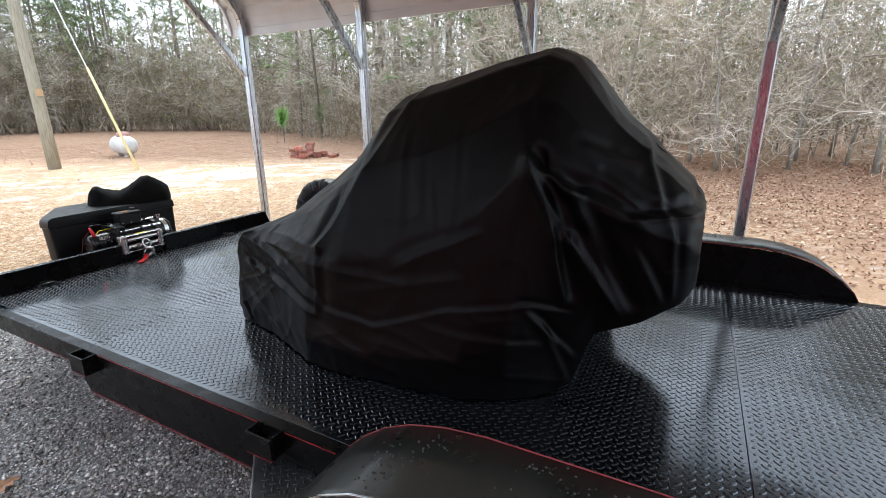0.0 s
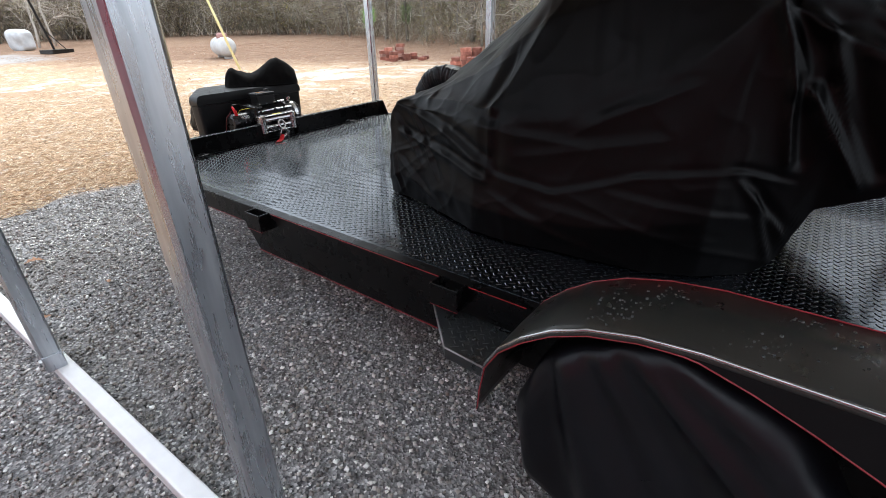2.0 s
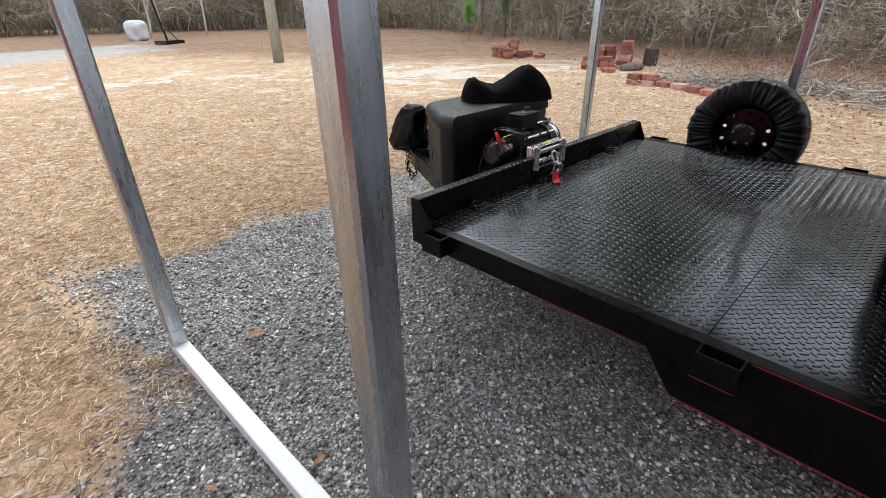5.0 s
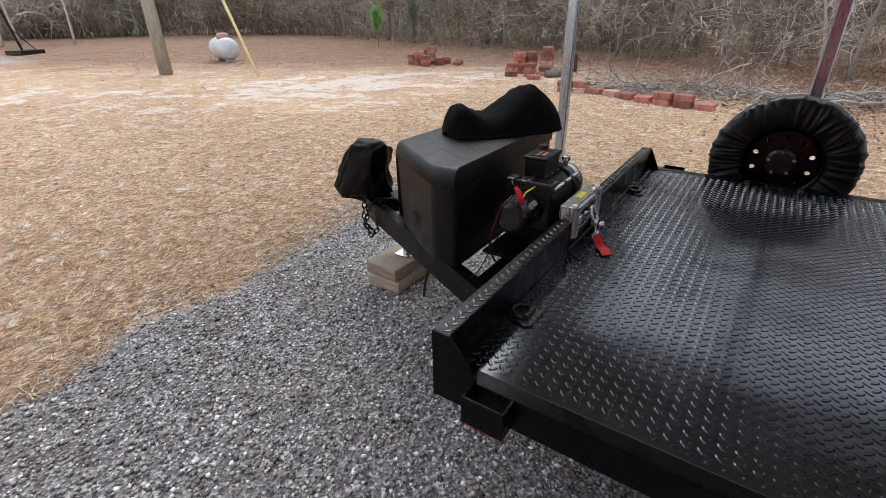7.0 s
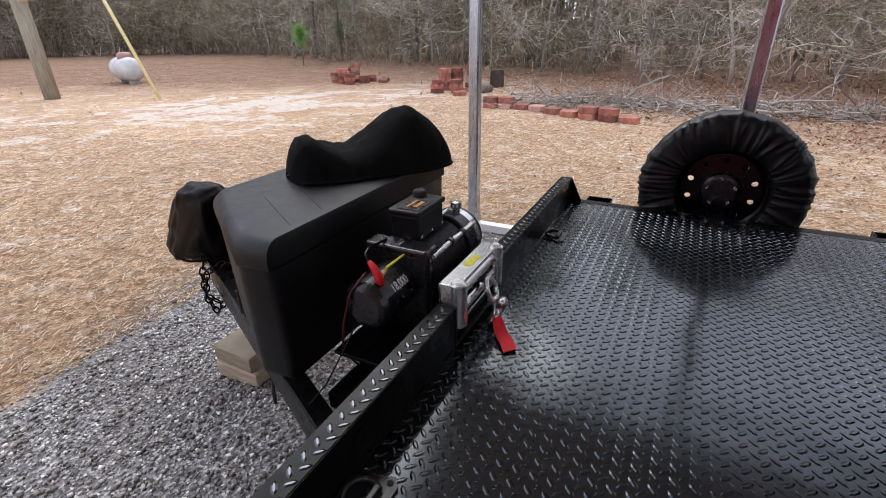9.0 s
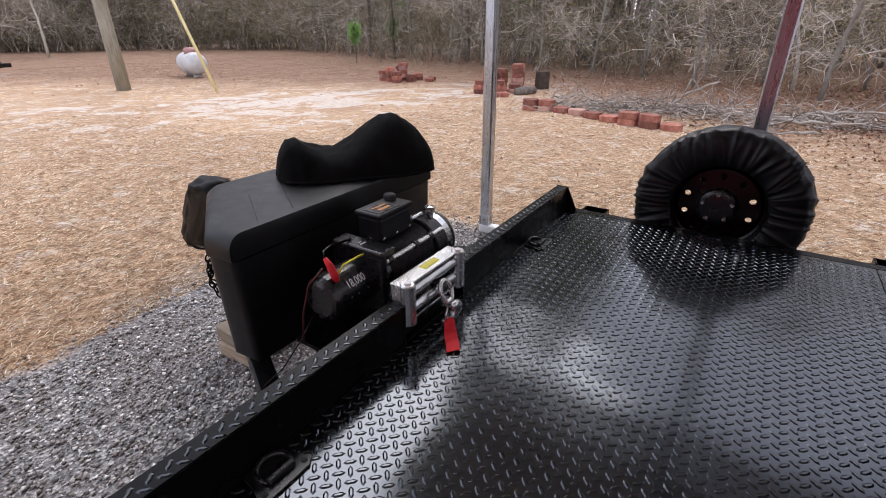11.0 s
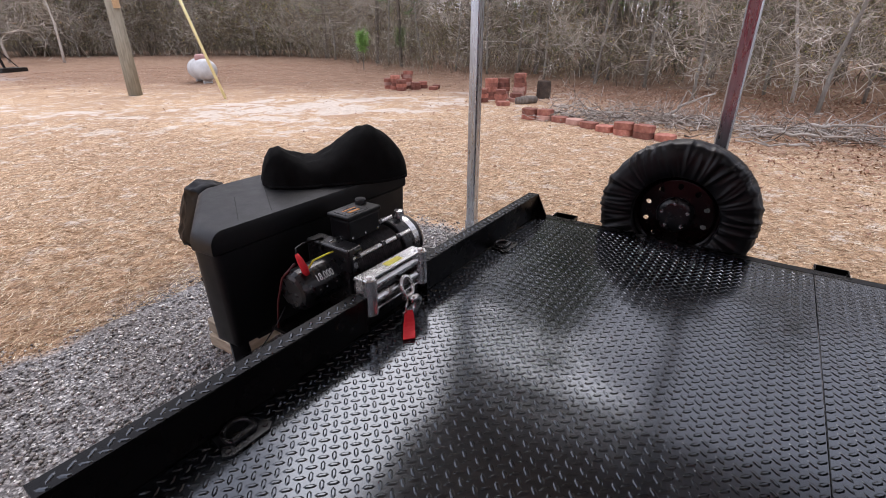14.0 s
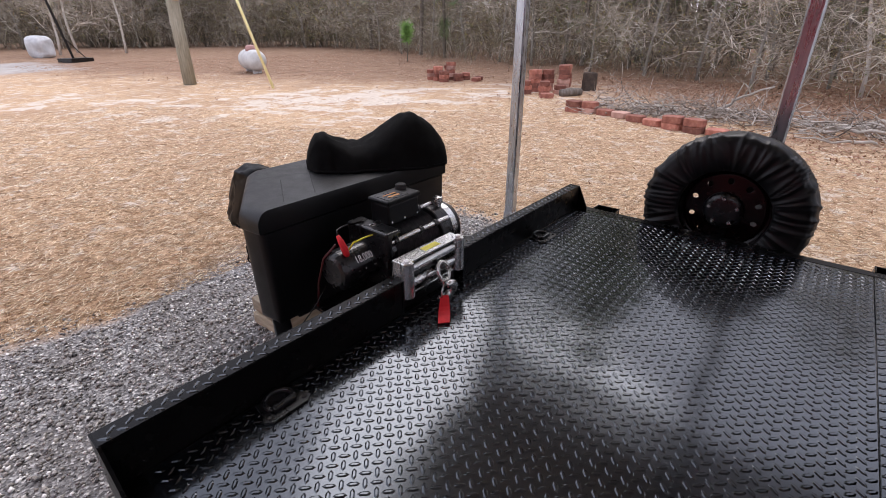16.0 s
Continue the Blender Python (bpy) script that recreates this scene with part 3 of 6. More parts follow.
def stake_pocket(x, y, sgn):
    bm = bmesh.new()
    t, d, h = 0.006, 0.056, 0.055
    xa, xb = (x - d, x) if sgn < 0 else (x, x + d)
    z0, z1 = 0.455, DZ + 0.004
    xo = xa if sgn < 0 else xb - t
    box(xo, xo + t, y - h, y + h, z0, z1, 0.001, 1, bm)
    box(xa + t * (sgn < 0), xb - t * (sgn > 0), y - h, y - h + t, z0, z1, 0.001, 1, bm)
    box(xa + t * (sgn < 0), xb - t * (sgn > 0), y + h - t, y + h, z0, z1, 0.001, 1, bm)
    pk = part("stake_pocket", bm, PAINT, trailer)
    part("pinstripe", box(xo - 0.001, xo + t + 0.001, y - h, y + h, z0 - 0.001, z0 + 0.0012), STRIPE, pk, "thin red pinstripe")


for y in (-0.172, -1.235, -2.315):
    stake_pocket(0.0, y, -1)
    stake_pocket(W, y, 1)

# front bulkhead lip in two lengths, with the winch between them
LT = 0.643
for x0, x1, end in ((0.0, 0.79, -1), (1.095, W - 0.045, 1)):
    t = 0.006
    prof = [(0.0, 0.44), (0.0, LT), (-0.05, LT), (-0.05, DZ + 0.001), (-0.05 + t, DZ + 0.001), (-0.05 + t, LT - t), (-t, LT - t), (-t, 0.44)]
    bm = bmesh.new()
    a = [bm.verts.new((x0, y, z)) for y, z in prof]
    b = [bm.verts.new((x1, y, z)) for y, z in prof]
    bm.faces.new(a)
    bm.faces.new(b[::-1])
    for i in range(8):
        bm.faces.new((a[i], a[(i + 1) % 8], b[(i + 1) % 8], b[i]))
    bmesh.ops.bevel(bm, geom=[e for e in bm.edges if abs(e.verts[0].co.x - e.verts[1].co.x) > 0.1], offset=0.002, segments=2, affect='EDGES')
    lip = part("front_lip", bm, PAINT, trailer)
    v, f = tread(x0 + 0.004, x1 - 0.004, -0.047, -0.003, LT - 0.0002)
    raw("tread", v, f, DECK, lip)["kind"] = "stuff"
    xe = x0 if end < 0 else x1
    bm = bmesh.new()
    foot = -0.125 if end < 0 else -0.10
    prof = [(0.0, 0.44), (0.0, LT - 0.001), (-0.05, LT - 0.001), (foot, DZ + 0.012), (foot, 0.44)]
    a = [bm.verts.new((xe - 0.003 * 1, y, z)) for y, z in prof]
    b = [bm.verts.new((xe + 0.004, y, z)) for y, z in prof]
    bm.faces.new(a)
    bm.faces.new(b[::-1])
    for i in range(5):
        bm.faces.new((a[i], a[(i + 1) % 5], b[(i + 1) % 5], b[i]))
    part("end_gusset", bm, PAINT, trailer)
part("front_header", box(0.01, W - 0.01, -0.043, -0.008, 0.44, DZ - 0.004, 0.003), PAINT, trailer)
part("winch_plate", box(0.66, 1.30, -0.042, 0.24, 0.500, 0.512, 0.003), PAINT, trailer)
part("lip_end_cap", box(0.787, 0.793, -0.052, 0.002, DZ - .004, LT + 0.001), PAINT, trailer)


def tie_down(x, y, rz):
    top = thing("tie_down_ring", "black recessed tie-down ring on the trailer deck", "tie-down ring", (x, y, DZ), "deck tie-down rings", rz)
    out = [(-0.062, -0.028), (-0.045, -0.042), (0.045, -0.042), (0.062, -0.028), (0.050, 0.0), (0.046, 0.035), (-0.046, 0.035), (-0.050, 0.0)]
    part("base_plate", plate(out, 0.0005, 0.006), GLOSS, top)
    pts = [(0.034 * math.cos(a), 0.006 + 0.030 * math.sin(a), 0.0105 + 0.003 * math.sin(a)) for a in [math.pi * k / 10 for k in range(-2, 13)]]
    part("ring", sweep(pts, 0.0058, 8), GLOSS, top, smooth=True)
    part("bracket", box(-0.03, 0.03, -0.022, -0.006, 0.005, 0.018, 0.004), GLOSS, top)
    for s in (-1, 1):
        part("screw", lathe([(0.005, 0.0), (0.005, 0.007), (0.009, 0.005), (0.009, 0.0)], 10, 'Z', (s * 0.046, -0.026, 0)), RUBBER, top)


tie_down(0.330, -0.095, 0)
tie_down(1.590, -0.095, 0)


# fenders
FP = [(-2.578, 0.335), (-2.585, 0.42), (-2.600, 0.505), (-2.640, 0.578), (-2.70, 0.640), (-2.77, 0.693), (-2.85, 0.731), (-2.95, 0.757), (-3.06, 0.769)]
FM = -3.43
FP = [(y, z - 0.012 * min(1, max(0, (z - 0.5) / 0.2))) for y, z in FP]
FP = FP + [(FM, 0.760)] + [(2 * FM - y, z) for y, z in FP[::-1]]


def arch(y, z):
    """Lower edge of the fender skirt: close under the top round each wheel, with a dip between the wheels."""
    d = abs(y - FM)
    if d < 0.41:
        return z - 0.018 - 0.150 * ((0.41 - d) / 0.41) ** 1.35
    return z - 0.018


def build_fender(x_in, x_out):
    s = 1 if x_out > x_in else -1
    bm = bmesh.new()
    fine = []
    for (ya, za), (yb, zb) in zip(FP, FP[1:]):
        for k in range(4):
            fine.append((ya + (yb - ya) * k / 4, za + (zb - za) * k / 4))
    fine.append(FP[-1])
    prev = None
    for y, z in fine:
        low = min(max(arch(y, z), 0.335), z - 0.006)
        ring = [bm.verts.new((x_in, y, z)), bm.verts.new(((x_in + x_out) / 2, y, z + 0.004)), bm.verts.new((x_out - s * 0.016, y, z)),
                bm.verts.new((x_out - s * 0.009, y, z - 0.0012)), bm.verts.new((x_out - s * 0.0035, y, max(z - 0.005, low))), bm.verts.new((x_out - s * 0.0008, y, max(z - 0.010, low))), bm.verts.new((x_out, y, max(z - 0.017, low))), bm.verts.new((x_out, y, low - 0.001))]
        if prev:
            for k in range(6):
                bm.faces.new((prev[k], prev[k + 1], ring[k + 1], ring[k]))
        prev = ring
    ob = part("fender", bm, FENDER, trailer, "glossy black tandem-axle fender with rain drops", smooth=True)
    mod = ob.modifiers.new("thick", 'SOLIDIFY')
    mod.thickness = 0.004
    mod.offset = 0
    # pinstripes on the inner edge and the lower lip
    st = sweep([(x_in - s * 0.0004, y, z + 0.0022) for y, z in fine], 0.0022, 6)
    part("pinstripe", st, STRIPE, ob, "red pinstripe")
    lip = [(x_out + s * 0.001, y, min(max(arch(y, z), 0.335), z - 0.006)) for y, z in fine]
    part("pinstripe", sweep(lip, 0.0019, 6), STRIPE, ob, "red pinstripe")
    bead = [(x_out - s * 0.0030, y, z - 0.0055) for y, z in fine]
    part("rolled_edge", sweep(bead, 0.0050, 10), EDGEGLOSS, ob, "rolled edge with its highlight set in bright metal", smooth=True)
    # outer skirt, in fender paint darkened to hold its shade
    bm = bmesh.new()
    prev = None
    for y, z in fine:
        low = min(max(arch(y, z), 0.335), z - 0.006)
        top = max(z - 0.0165, low)
        ring = [bm.verts.new((x_out - s * 0.0025, y, top)), bm.verts.new((x_out + s * 0.0005, y, top)), bm.verts.new((x_out + s * 0.0005, y, low - 0.001)), bm.verts.new((x_out - s * 0.0025, y, low - 0.001))]
        if prev:
            for k in range(4):
                bm.faces.new((prev[k], prev[(k + 1) % 4], ring[(k + 1) % 4], ring[k]))
        prev = ring
    part("skirt", bm, SHADED_SKIRT, ob, "black side skirt with its shade put into the paint colour")
    # inner splash wall
    bm = bmesh.new()
    prev = None
    for y, z in fine:
        ring = [bm.verts.new((x_in + s * 0.004, y, z - 0.004)), bm.verts.new((x_in + s * 0.004, y, min(0.43, z - 0.01)))]
        if prev:
            bm.faces.new((prev[0], prev[1], ring[1], ring[0]))
        prev = ring
    inner = part("splash_wall", bm, PAINT, ob)
    # rain drops
    rng = random.Random(5)
    V, F = [], []
    heaps = [(rng.uniform(-3.7, -2.85), rng.uniform(0.15, 0.80), rng.uniform(0.015, 0.06)) for _ in range(18)]
    for _ in range(330):
        hy, hu, hs = rng.choice(heaps)
        y = rng.gauss(hy, hs)
        if not -4.05 < y < -2.82:
            continue
        u = min(0.92, max(0.05, rng.gauss(hu, hs * 3)))
        x = x_in + (x_out - x_in) * u
        z = np.interp(-y, [-q[0] for q in FP], [q[1] for q in FP]) + 0.006 * (1 - abs(u - 0.5) * 2)
        r = rng.choice([0.0013, 0.0017, 0.0024, 0.0032, 0.0042])
        k = len(V)
        V += [(x + r * math.cos(a), y + r * math.sin(a), z - 0.001) for a in [math.pi * 2 * q / 7 for q in range(7)]]
        V += [(x + r * .6 * math.cos(a), y + r * .6 * math.sin(a), z + r * 0.8) for a in [math.pi * 2 * q / 7 for q in range(7)]]
        V.append((x, y, z + r * 1.05))
        for q in range(7):
            e = (q + 1) % 7
            F += [(k + q, k + e, k + 7 + e, k + 7 + q), (k + 7 + q, k + 7 + e, k + 14)]
    drops = raw("rain_spatter", V, F, DROP, ob, smooth=True)
    drops["kind"] = "stuff"
    return ob


# bright metal colour carries the highlight along the fender's rolled edge
EDGEGLOSS = varied("fender_edge_highlight", [(0.3, (0.22, 0.22, 0.22)), (0.7, (0.46, 0.46, 0.46))], 14, (0.16, 0.26), metal=1.0, stretch=(1, 0.3, 1))
# fender paint again, blacker and less glossy for the shaded vertical skirt
SHADED_SKIRT = varied("shaded_fender_paint", [(0.3, (0.0028, 0.0028, 0.0032)), (0.7, (0.0045, 0.0045, 0.005))], 6, (0.45, 0.6), spec=0.18)
DROP = mat("water_drop", (0.012, 0.012, 0.012), 0.08, spec=0.3)
build_fender(0.0, -0.25)
build_fender(W, W + 0.25)


# pale colour paints the wet glint on the step plate's edge
STEP_GLINT = varied("step_edge_glint", [(0.3, (0.16, 0.16, 0.155)), (0.7, (0.34, 0.34, 0.33))], 25, (0.3, 0.5), metal=0.5)


STEPSTEEL = varied("dull_step_paint", [(0.3, (0.008, 0.010, 0.011)), (0.7, (0.020, 0.022, 0.023))], 9, (0.24, 0.42), spec=0.7)


# step plate ahead of the near fender
def step_plate(x, s):
    o = [(x, -2.228), (x + s * 0.182, -2.415), (x + s * 0.19, -2.565), (x, -2.62)]
    bm = plate(o if s < 0 else o[::-1], 0.418, 0.424)
    plate([(x + s * 0.001, -2.230), (x + s * 0.182, -2.415), (x + s * 0.175, -2.420), (x + s * 0.001, -2.238)][::1 if s < 0 else -1], 0.385, 0.418, bm)
    plate([(x + s * 0.182, -2.415), (x + s * 0.19, -2.565), (x + s * 0.183, -2.565), (x + s * 0.175, -2.415)][::1 if s < 0 else -1], 0.385, 0.418, bm)
    st = part("step_plate", bm, STEPSTEEL, trailer, "dull black tread-plate step before the fender")
    V, F = [], []
    vv, ff = tread(min(x, x + s * 0.2), max(x, x + s * 0.2), -2.58, -2.27, 0.4230)
    for f in range(0, len(vv), 12):
        c = vv[f + 6]
        if -2.262 - abs(c[0] - x) * 1.02 > c[1] and abs(c[0] - x) < 0.168:
            k = len(V)
            V += vv[f:f + 12]
            F += [tuple(k + q for q in face) for face in ff[:7]]
    raw("tread", V, F, STEPSTEEL, st)["kind"] = "stuff"
    edge = [(x + s * 0.004, -2.230, 0.4225), (x + s * 0.182, -2.415, 0.4225), (x + s * 0.19, -2.565, 0.4225)]
    part("edge_bead", sweep(edge, 0.0032, 8), STEP_GLINT, st, "bright edge bead with the wet glint in its colour", smooth=True)
    part("bolt", lathe([(0.424, 0.0), (0.424, 0.008), (0.429, 0.007), (0.430, 0.0)], 6, 'Z', (x + s * 0.10, -2.47, 0)), RUBBER, st)


step_plate(0.0, -1)
step_plate(W, 1)


# running wheels under black covers
def covered_wheel(x0, x1, y, seed):
    s = 1 if x1 > x0 else -1
    w = x1 - x0

    def wob(a, t, i):
        n = noise.noise((math.cos(t) * 2 + seed, math.sin(t) * 2, a * 6))
        return (0.014 * n + 0.005 * math.sin(t * 9 + seed)) if i > 0 else 0.0

    wheel = part("wheel", lathe([(x0 + w * 0.03, 0.20), (x0 + w * 0.08, 0.30), (x0 + w * 0.3, 0.322), (x0 + w * 0.6, 0.322), (x0 + w * 0.70, 0.30), (x0 + w * 0.72, 0.2)], 48, 'X', (0, y, 0.345)), RUBBER, trailer, "trailer wheel under a loose black cloth cover", smooth=True)
    prof = [(0.0, 0.2), (w * 0.02, 0.29), (w * 0.16, 0.335), (w * 0.5, 0.352), (w * 0.80, 0.350), (w * 0.93, 0.338), (w * 1.0, 0.315)] + [(w * 1.03, 0.29 - 0.0125 * k) for k in range(23)] + [(w * 1.03, 0.002)]
    bm = lathe([(x0 + a, r) for a, r in prof], 128, 'X', (0, y, 0.345), wob=wob)
    for v in bm.verts:
        k = (abs(v.co.x - x0) / abs(w) - 0.85) / 0.18
        if k > 0:
            # long slack folds that hang from the top of the wheel
            dy, dz = v.co.y - y - 0.30, 0.86 - v.co.z
            a = math.atan2(dy, dz)
            n1 = noise.noise((a * 3.4 + seed * 3, dz * 0.9, seed))
            f = 1.2 * math.exp(-(n1 * 4.2) ** 2) - 0.4 + 0.22 * noise.noise((a * 8 + seed, dz * 2.2, 4))
            v.co.x += s * min(k, 1) * (0.040 * f * min(1, dz * 2.5) - 0.020)
    part("wheel_cover", bm, NYLON, wheel, "loose black cloth wheel cover", smooth=True)
    part("axle", lathe([(x0 - s * 0.12, 0.03), (x0 + w * 0.3, 0.03)], 12, 'X', (0, y, 0.345)), PAINT, wheel)


for y, sd in ((-3.02, 1.0), (-3.84, 4.2)):
    covered_wheel(-0.02, -0.235, y, sd)
    covered_wheel(W + 0.02, W + 0.235, y, sd + 7)


# ---------- covered vehicle on the deck ----------
# rows: y, bottom z, half widths at bottom / shoulder / top, shoulder z, top z
COVER = [
    (-1.47, 0.60, 0.30, 0.30, 0.16, 0.70, 0.76),
    (-1.50, 0.56, 0.44, 0.42, 0.28, 0.82, 0.875),
    (-1.55, 0.54, 0.50, 0.475, 0.36, 0.905, 0.945),
    (-1.61, 0.54, 0.52, 0.49, 0.38, 0.955, 0.985),
    (-1.70, 0.54, 0.535, 0.50, 0.36, 0.955, 1.015),
    (-1.82, 0.54, 0.56, 0.53, 0.28, 0.955, 1.075),
    (-2.00, 0.54, 0.62, 0.59, 0.22, 0.955, 1.205),
    (-2.15, 0.54, 0.675, 0.64, 0.21, 0.965, 1.365),
    (-2.30, 0.54, 0.685, 0.635, 0.23, 0.965, 1.545),
    (-2.42, 0.54, 0.675, 0.60, 0.25, 0.98, 1.59),
    (-2.60, 0.54, 0.655, 0.575, 0.25, 1.02, 1.635),
    (-2.80, 0.54, 0.63, 0.53, 0.23, 1.16, 1.685),
    (-2.94, 0.54, 0.57, 0.50, 0.20, 1.31, 1.71),
    (-3.02, 0.54, 0.50, 0.49, 0.19, 1.32, 1.675),
    (-3.08, 0.545, 0.45, 0.475, 0.195, 1.28, 1.60),
    (-3.13, 0.60, 0.42, 0.46, 0.20, 1.24, 1.54),
    (-3.18, 0.77, 0.40, 0.445, 0.20, 1.20, 1.48),
    (-3.32, 0.83, 0.375, 0.41, 0.20, 1.14, 1.345),
    (-3.43, 0.90, 0.33, 0.36, 0.20, 1.10, 1.235),
    (-3.465, 0.95, 0.28, 0.31, 0.18, 1.06, 1.17),
]
# the far front corner stands higher: extra height by y
LIFT = [(-2.5, 0.0), (-2.3, 0.05), (-2.15, 0.13), (-2.0, 0.20), (-1.85, 0.22), (-1.7, 0.19), (-1.6, 0.13), (-1.5, 0.04), (-1.47, 0.0)]
# sharp folds: (y, z) from, (y, z) to, height, width
CREASES = [
    (-2.97, 1.345, -3.05, 1.12, 0.034, 0.022), (-3.05, 1.12, -3.09, 0.92, 0.030, 0.022),
    (-2.97, 1.345, -3.10, 1.10, 0.030, 0.024), (-3.10, 1.10, -3.24, 0.87, 0.036, 0.026),
    (-2.97, 1.345, -3.09, 1.25, 0.026, 0.022), (-3.09, 1.25, -3.27, 0.89, 0.026, 0.024),
    (-3.09, 1.25, -3.28, 1.17, 0.022, 0.024), (-3.28, 1.17, -3.45, 1.18, 0.020, 0.020),
    (-3.21, 1.475, -3.28, 1.37, 0.016, 0.016), (-3.28, 1.37, -3.385, 1.12, 0.014, 0.014), (-3.385, 1.12, -3.40, 0.94, 0.014, 0.014),
    (-3.13, 1.38, -3.24, 1.33, 0.012, 0.014), (-3.17, 1.30, -3.30, 1.20, 0.014, 0.016), (-3.30, 1.05, -3.36, 0.93, 0.014, 0.014),
    (-2.475, 1.40, -2.52, 1.11, 0.008, 0.014), (-2.69, 1.41, -2.72, 1.15, 0.008, 0.012), (-2.56, 1.33, -2.59, 1.15, 0.007, 0.012), (-2.62, 1.24, -2.66, 1.10, 0.006, 0.010),
    (-2.195, 1.005, -2.317, 1.27, 0.022, 0.022), (-2.317, 1.27, -2.438, 1.57, 0.016, 0.022),
    (-1.62, 0.965, -1.95, 0.88, 0.018, 0.016), (-1.95, 0.88, -2.20, 0.798, 0.022, 0.018),
    (-1.65, 0.834, -1.95, 0.79, 0.015, 0.014), (-1.95, 0.79, -2.18, 0.755, 0.018, 0.014),
    (-1.60, 0.90, -1.78, 0.74, 0.012, 0.012), (-1.72, 0.92, -1.90, 0.70, 0.012, 0.012), (-1.66, 0.70, -1.85, 0.60, 0.010, 0.012), (-1.58, 0.74, -1.64, 0.58, 0.010, 0.012),
    (-2.195, 1.005, -1.80, 0.985, 0.016, 0.018), (-2.195, 1.005, -2.205, 0.78, 0.014, 0.018),
    (-2.144, 0.943, -2.513, 0.915, 0.012, 0.018), (-2.515, 0.958, -2.81, 1.108, 0.012, 0.020), (-2.327, 0.86, -2.76, 0.95, 0.008, 0.018),
    (-2.213, 0.778, -2.457, 0.744, 0.012, 0.012), (-2.457, 0.744, -2.727, 0.836, 0.007, 0.011), (-2.727, 0.836, -2.986, 0.878, 0.007, 0.011), (-2.986, 0.878, -3.091, 0.849, 0.009, 0.012),
    (-2.24, 0.70, -2.52, 0.60, 0.008, 0.014), (-2.45, 0.70, -2.94, 0.66, 0.005, 0.014), (-2.66, 0.78, -3.02, 0.74, 0.005, 0.012), (-3.00, 0.84, -3.12, 0.69, 0.018, 0.014), (-3.04, 0.80, -3.10, 0.62, 0.014, 0.012),
    (-2.85, 1.62, -2.97, 1.345, 0.010, 0.035), (-2.97, 1.345, -2.88, 0.95, 0.010, 0.030),
]
CX = 1.03


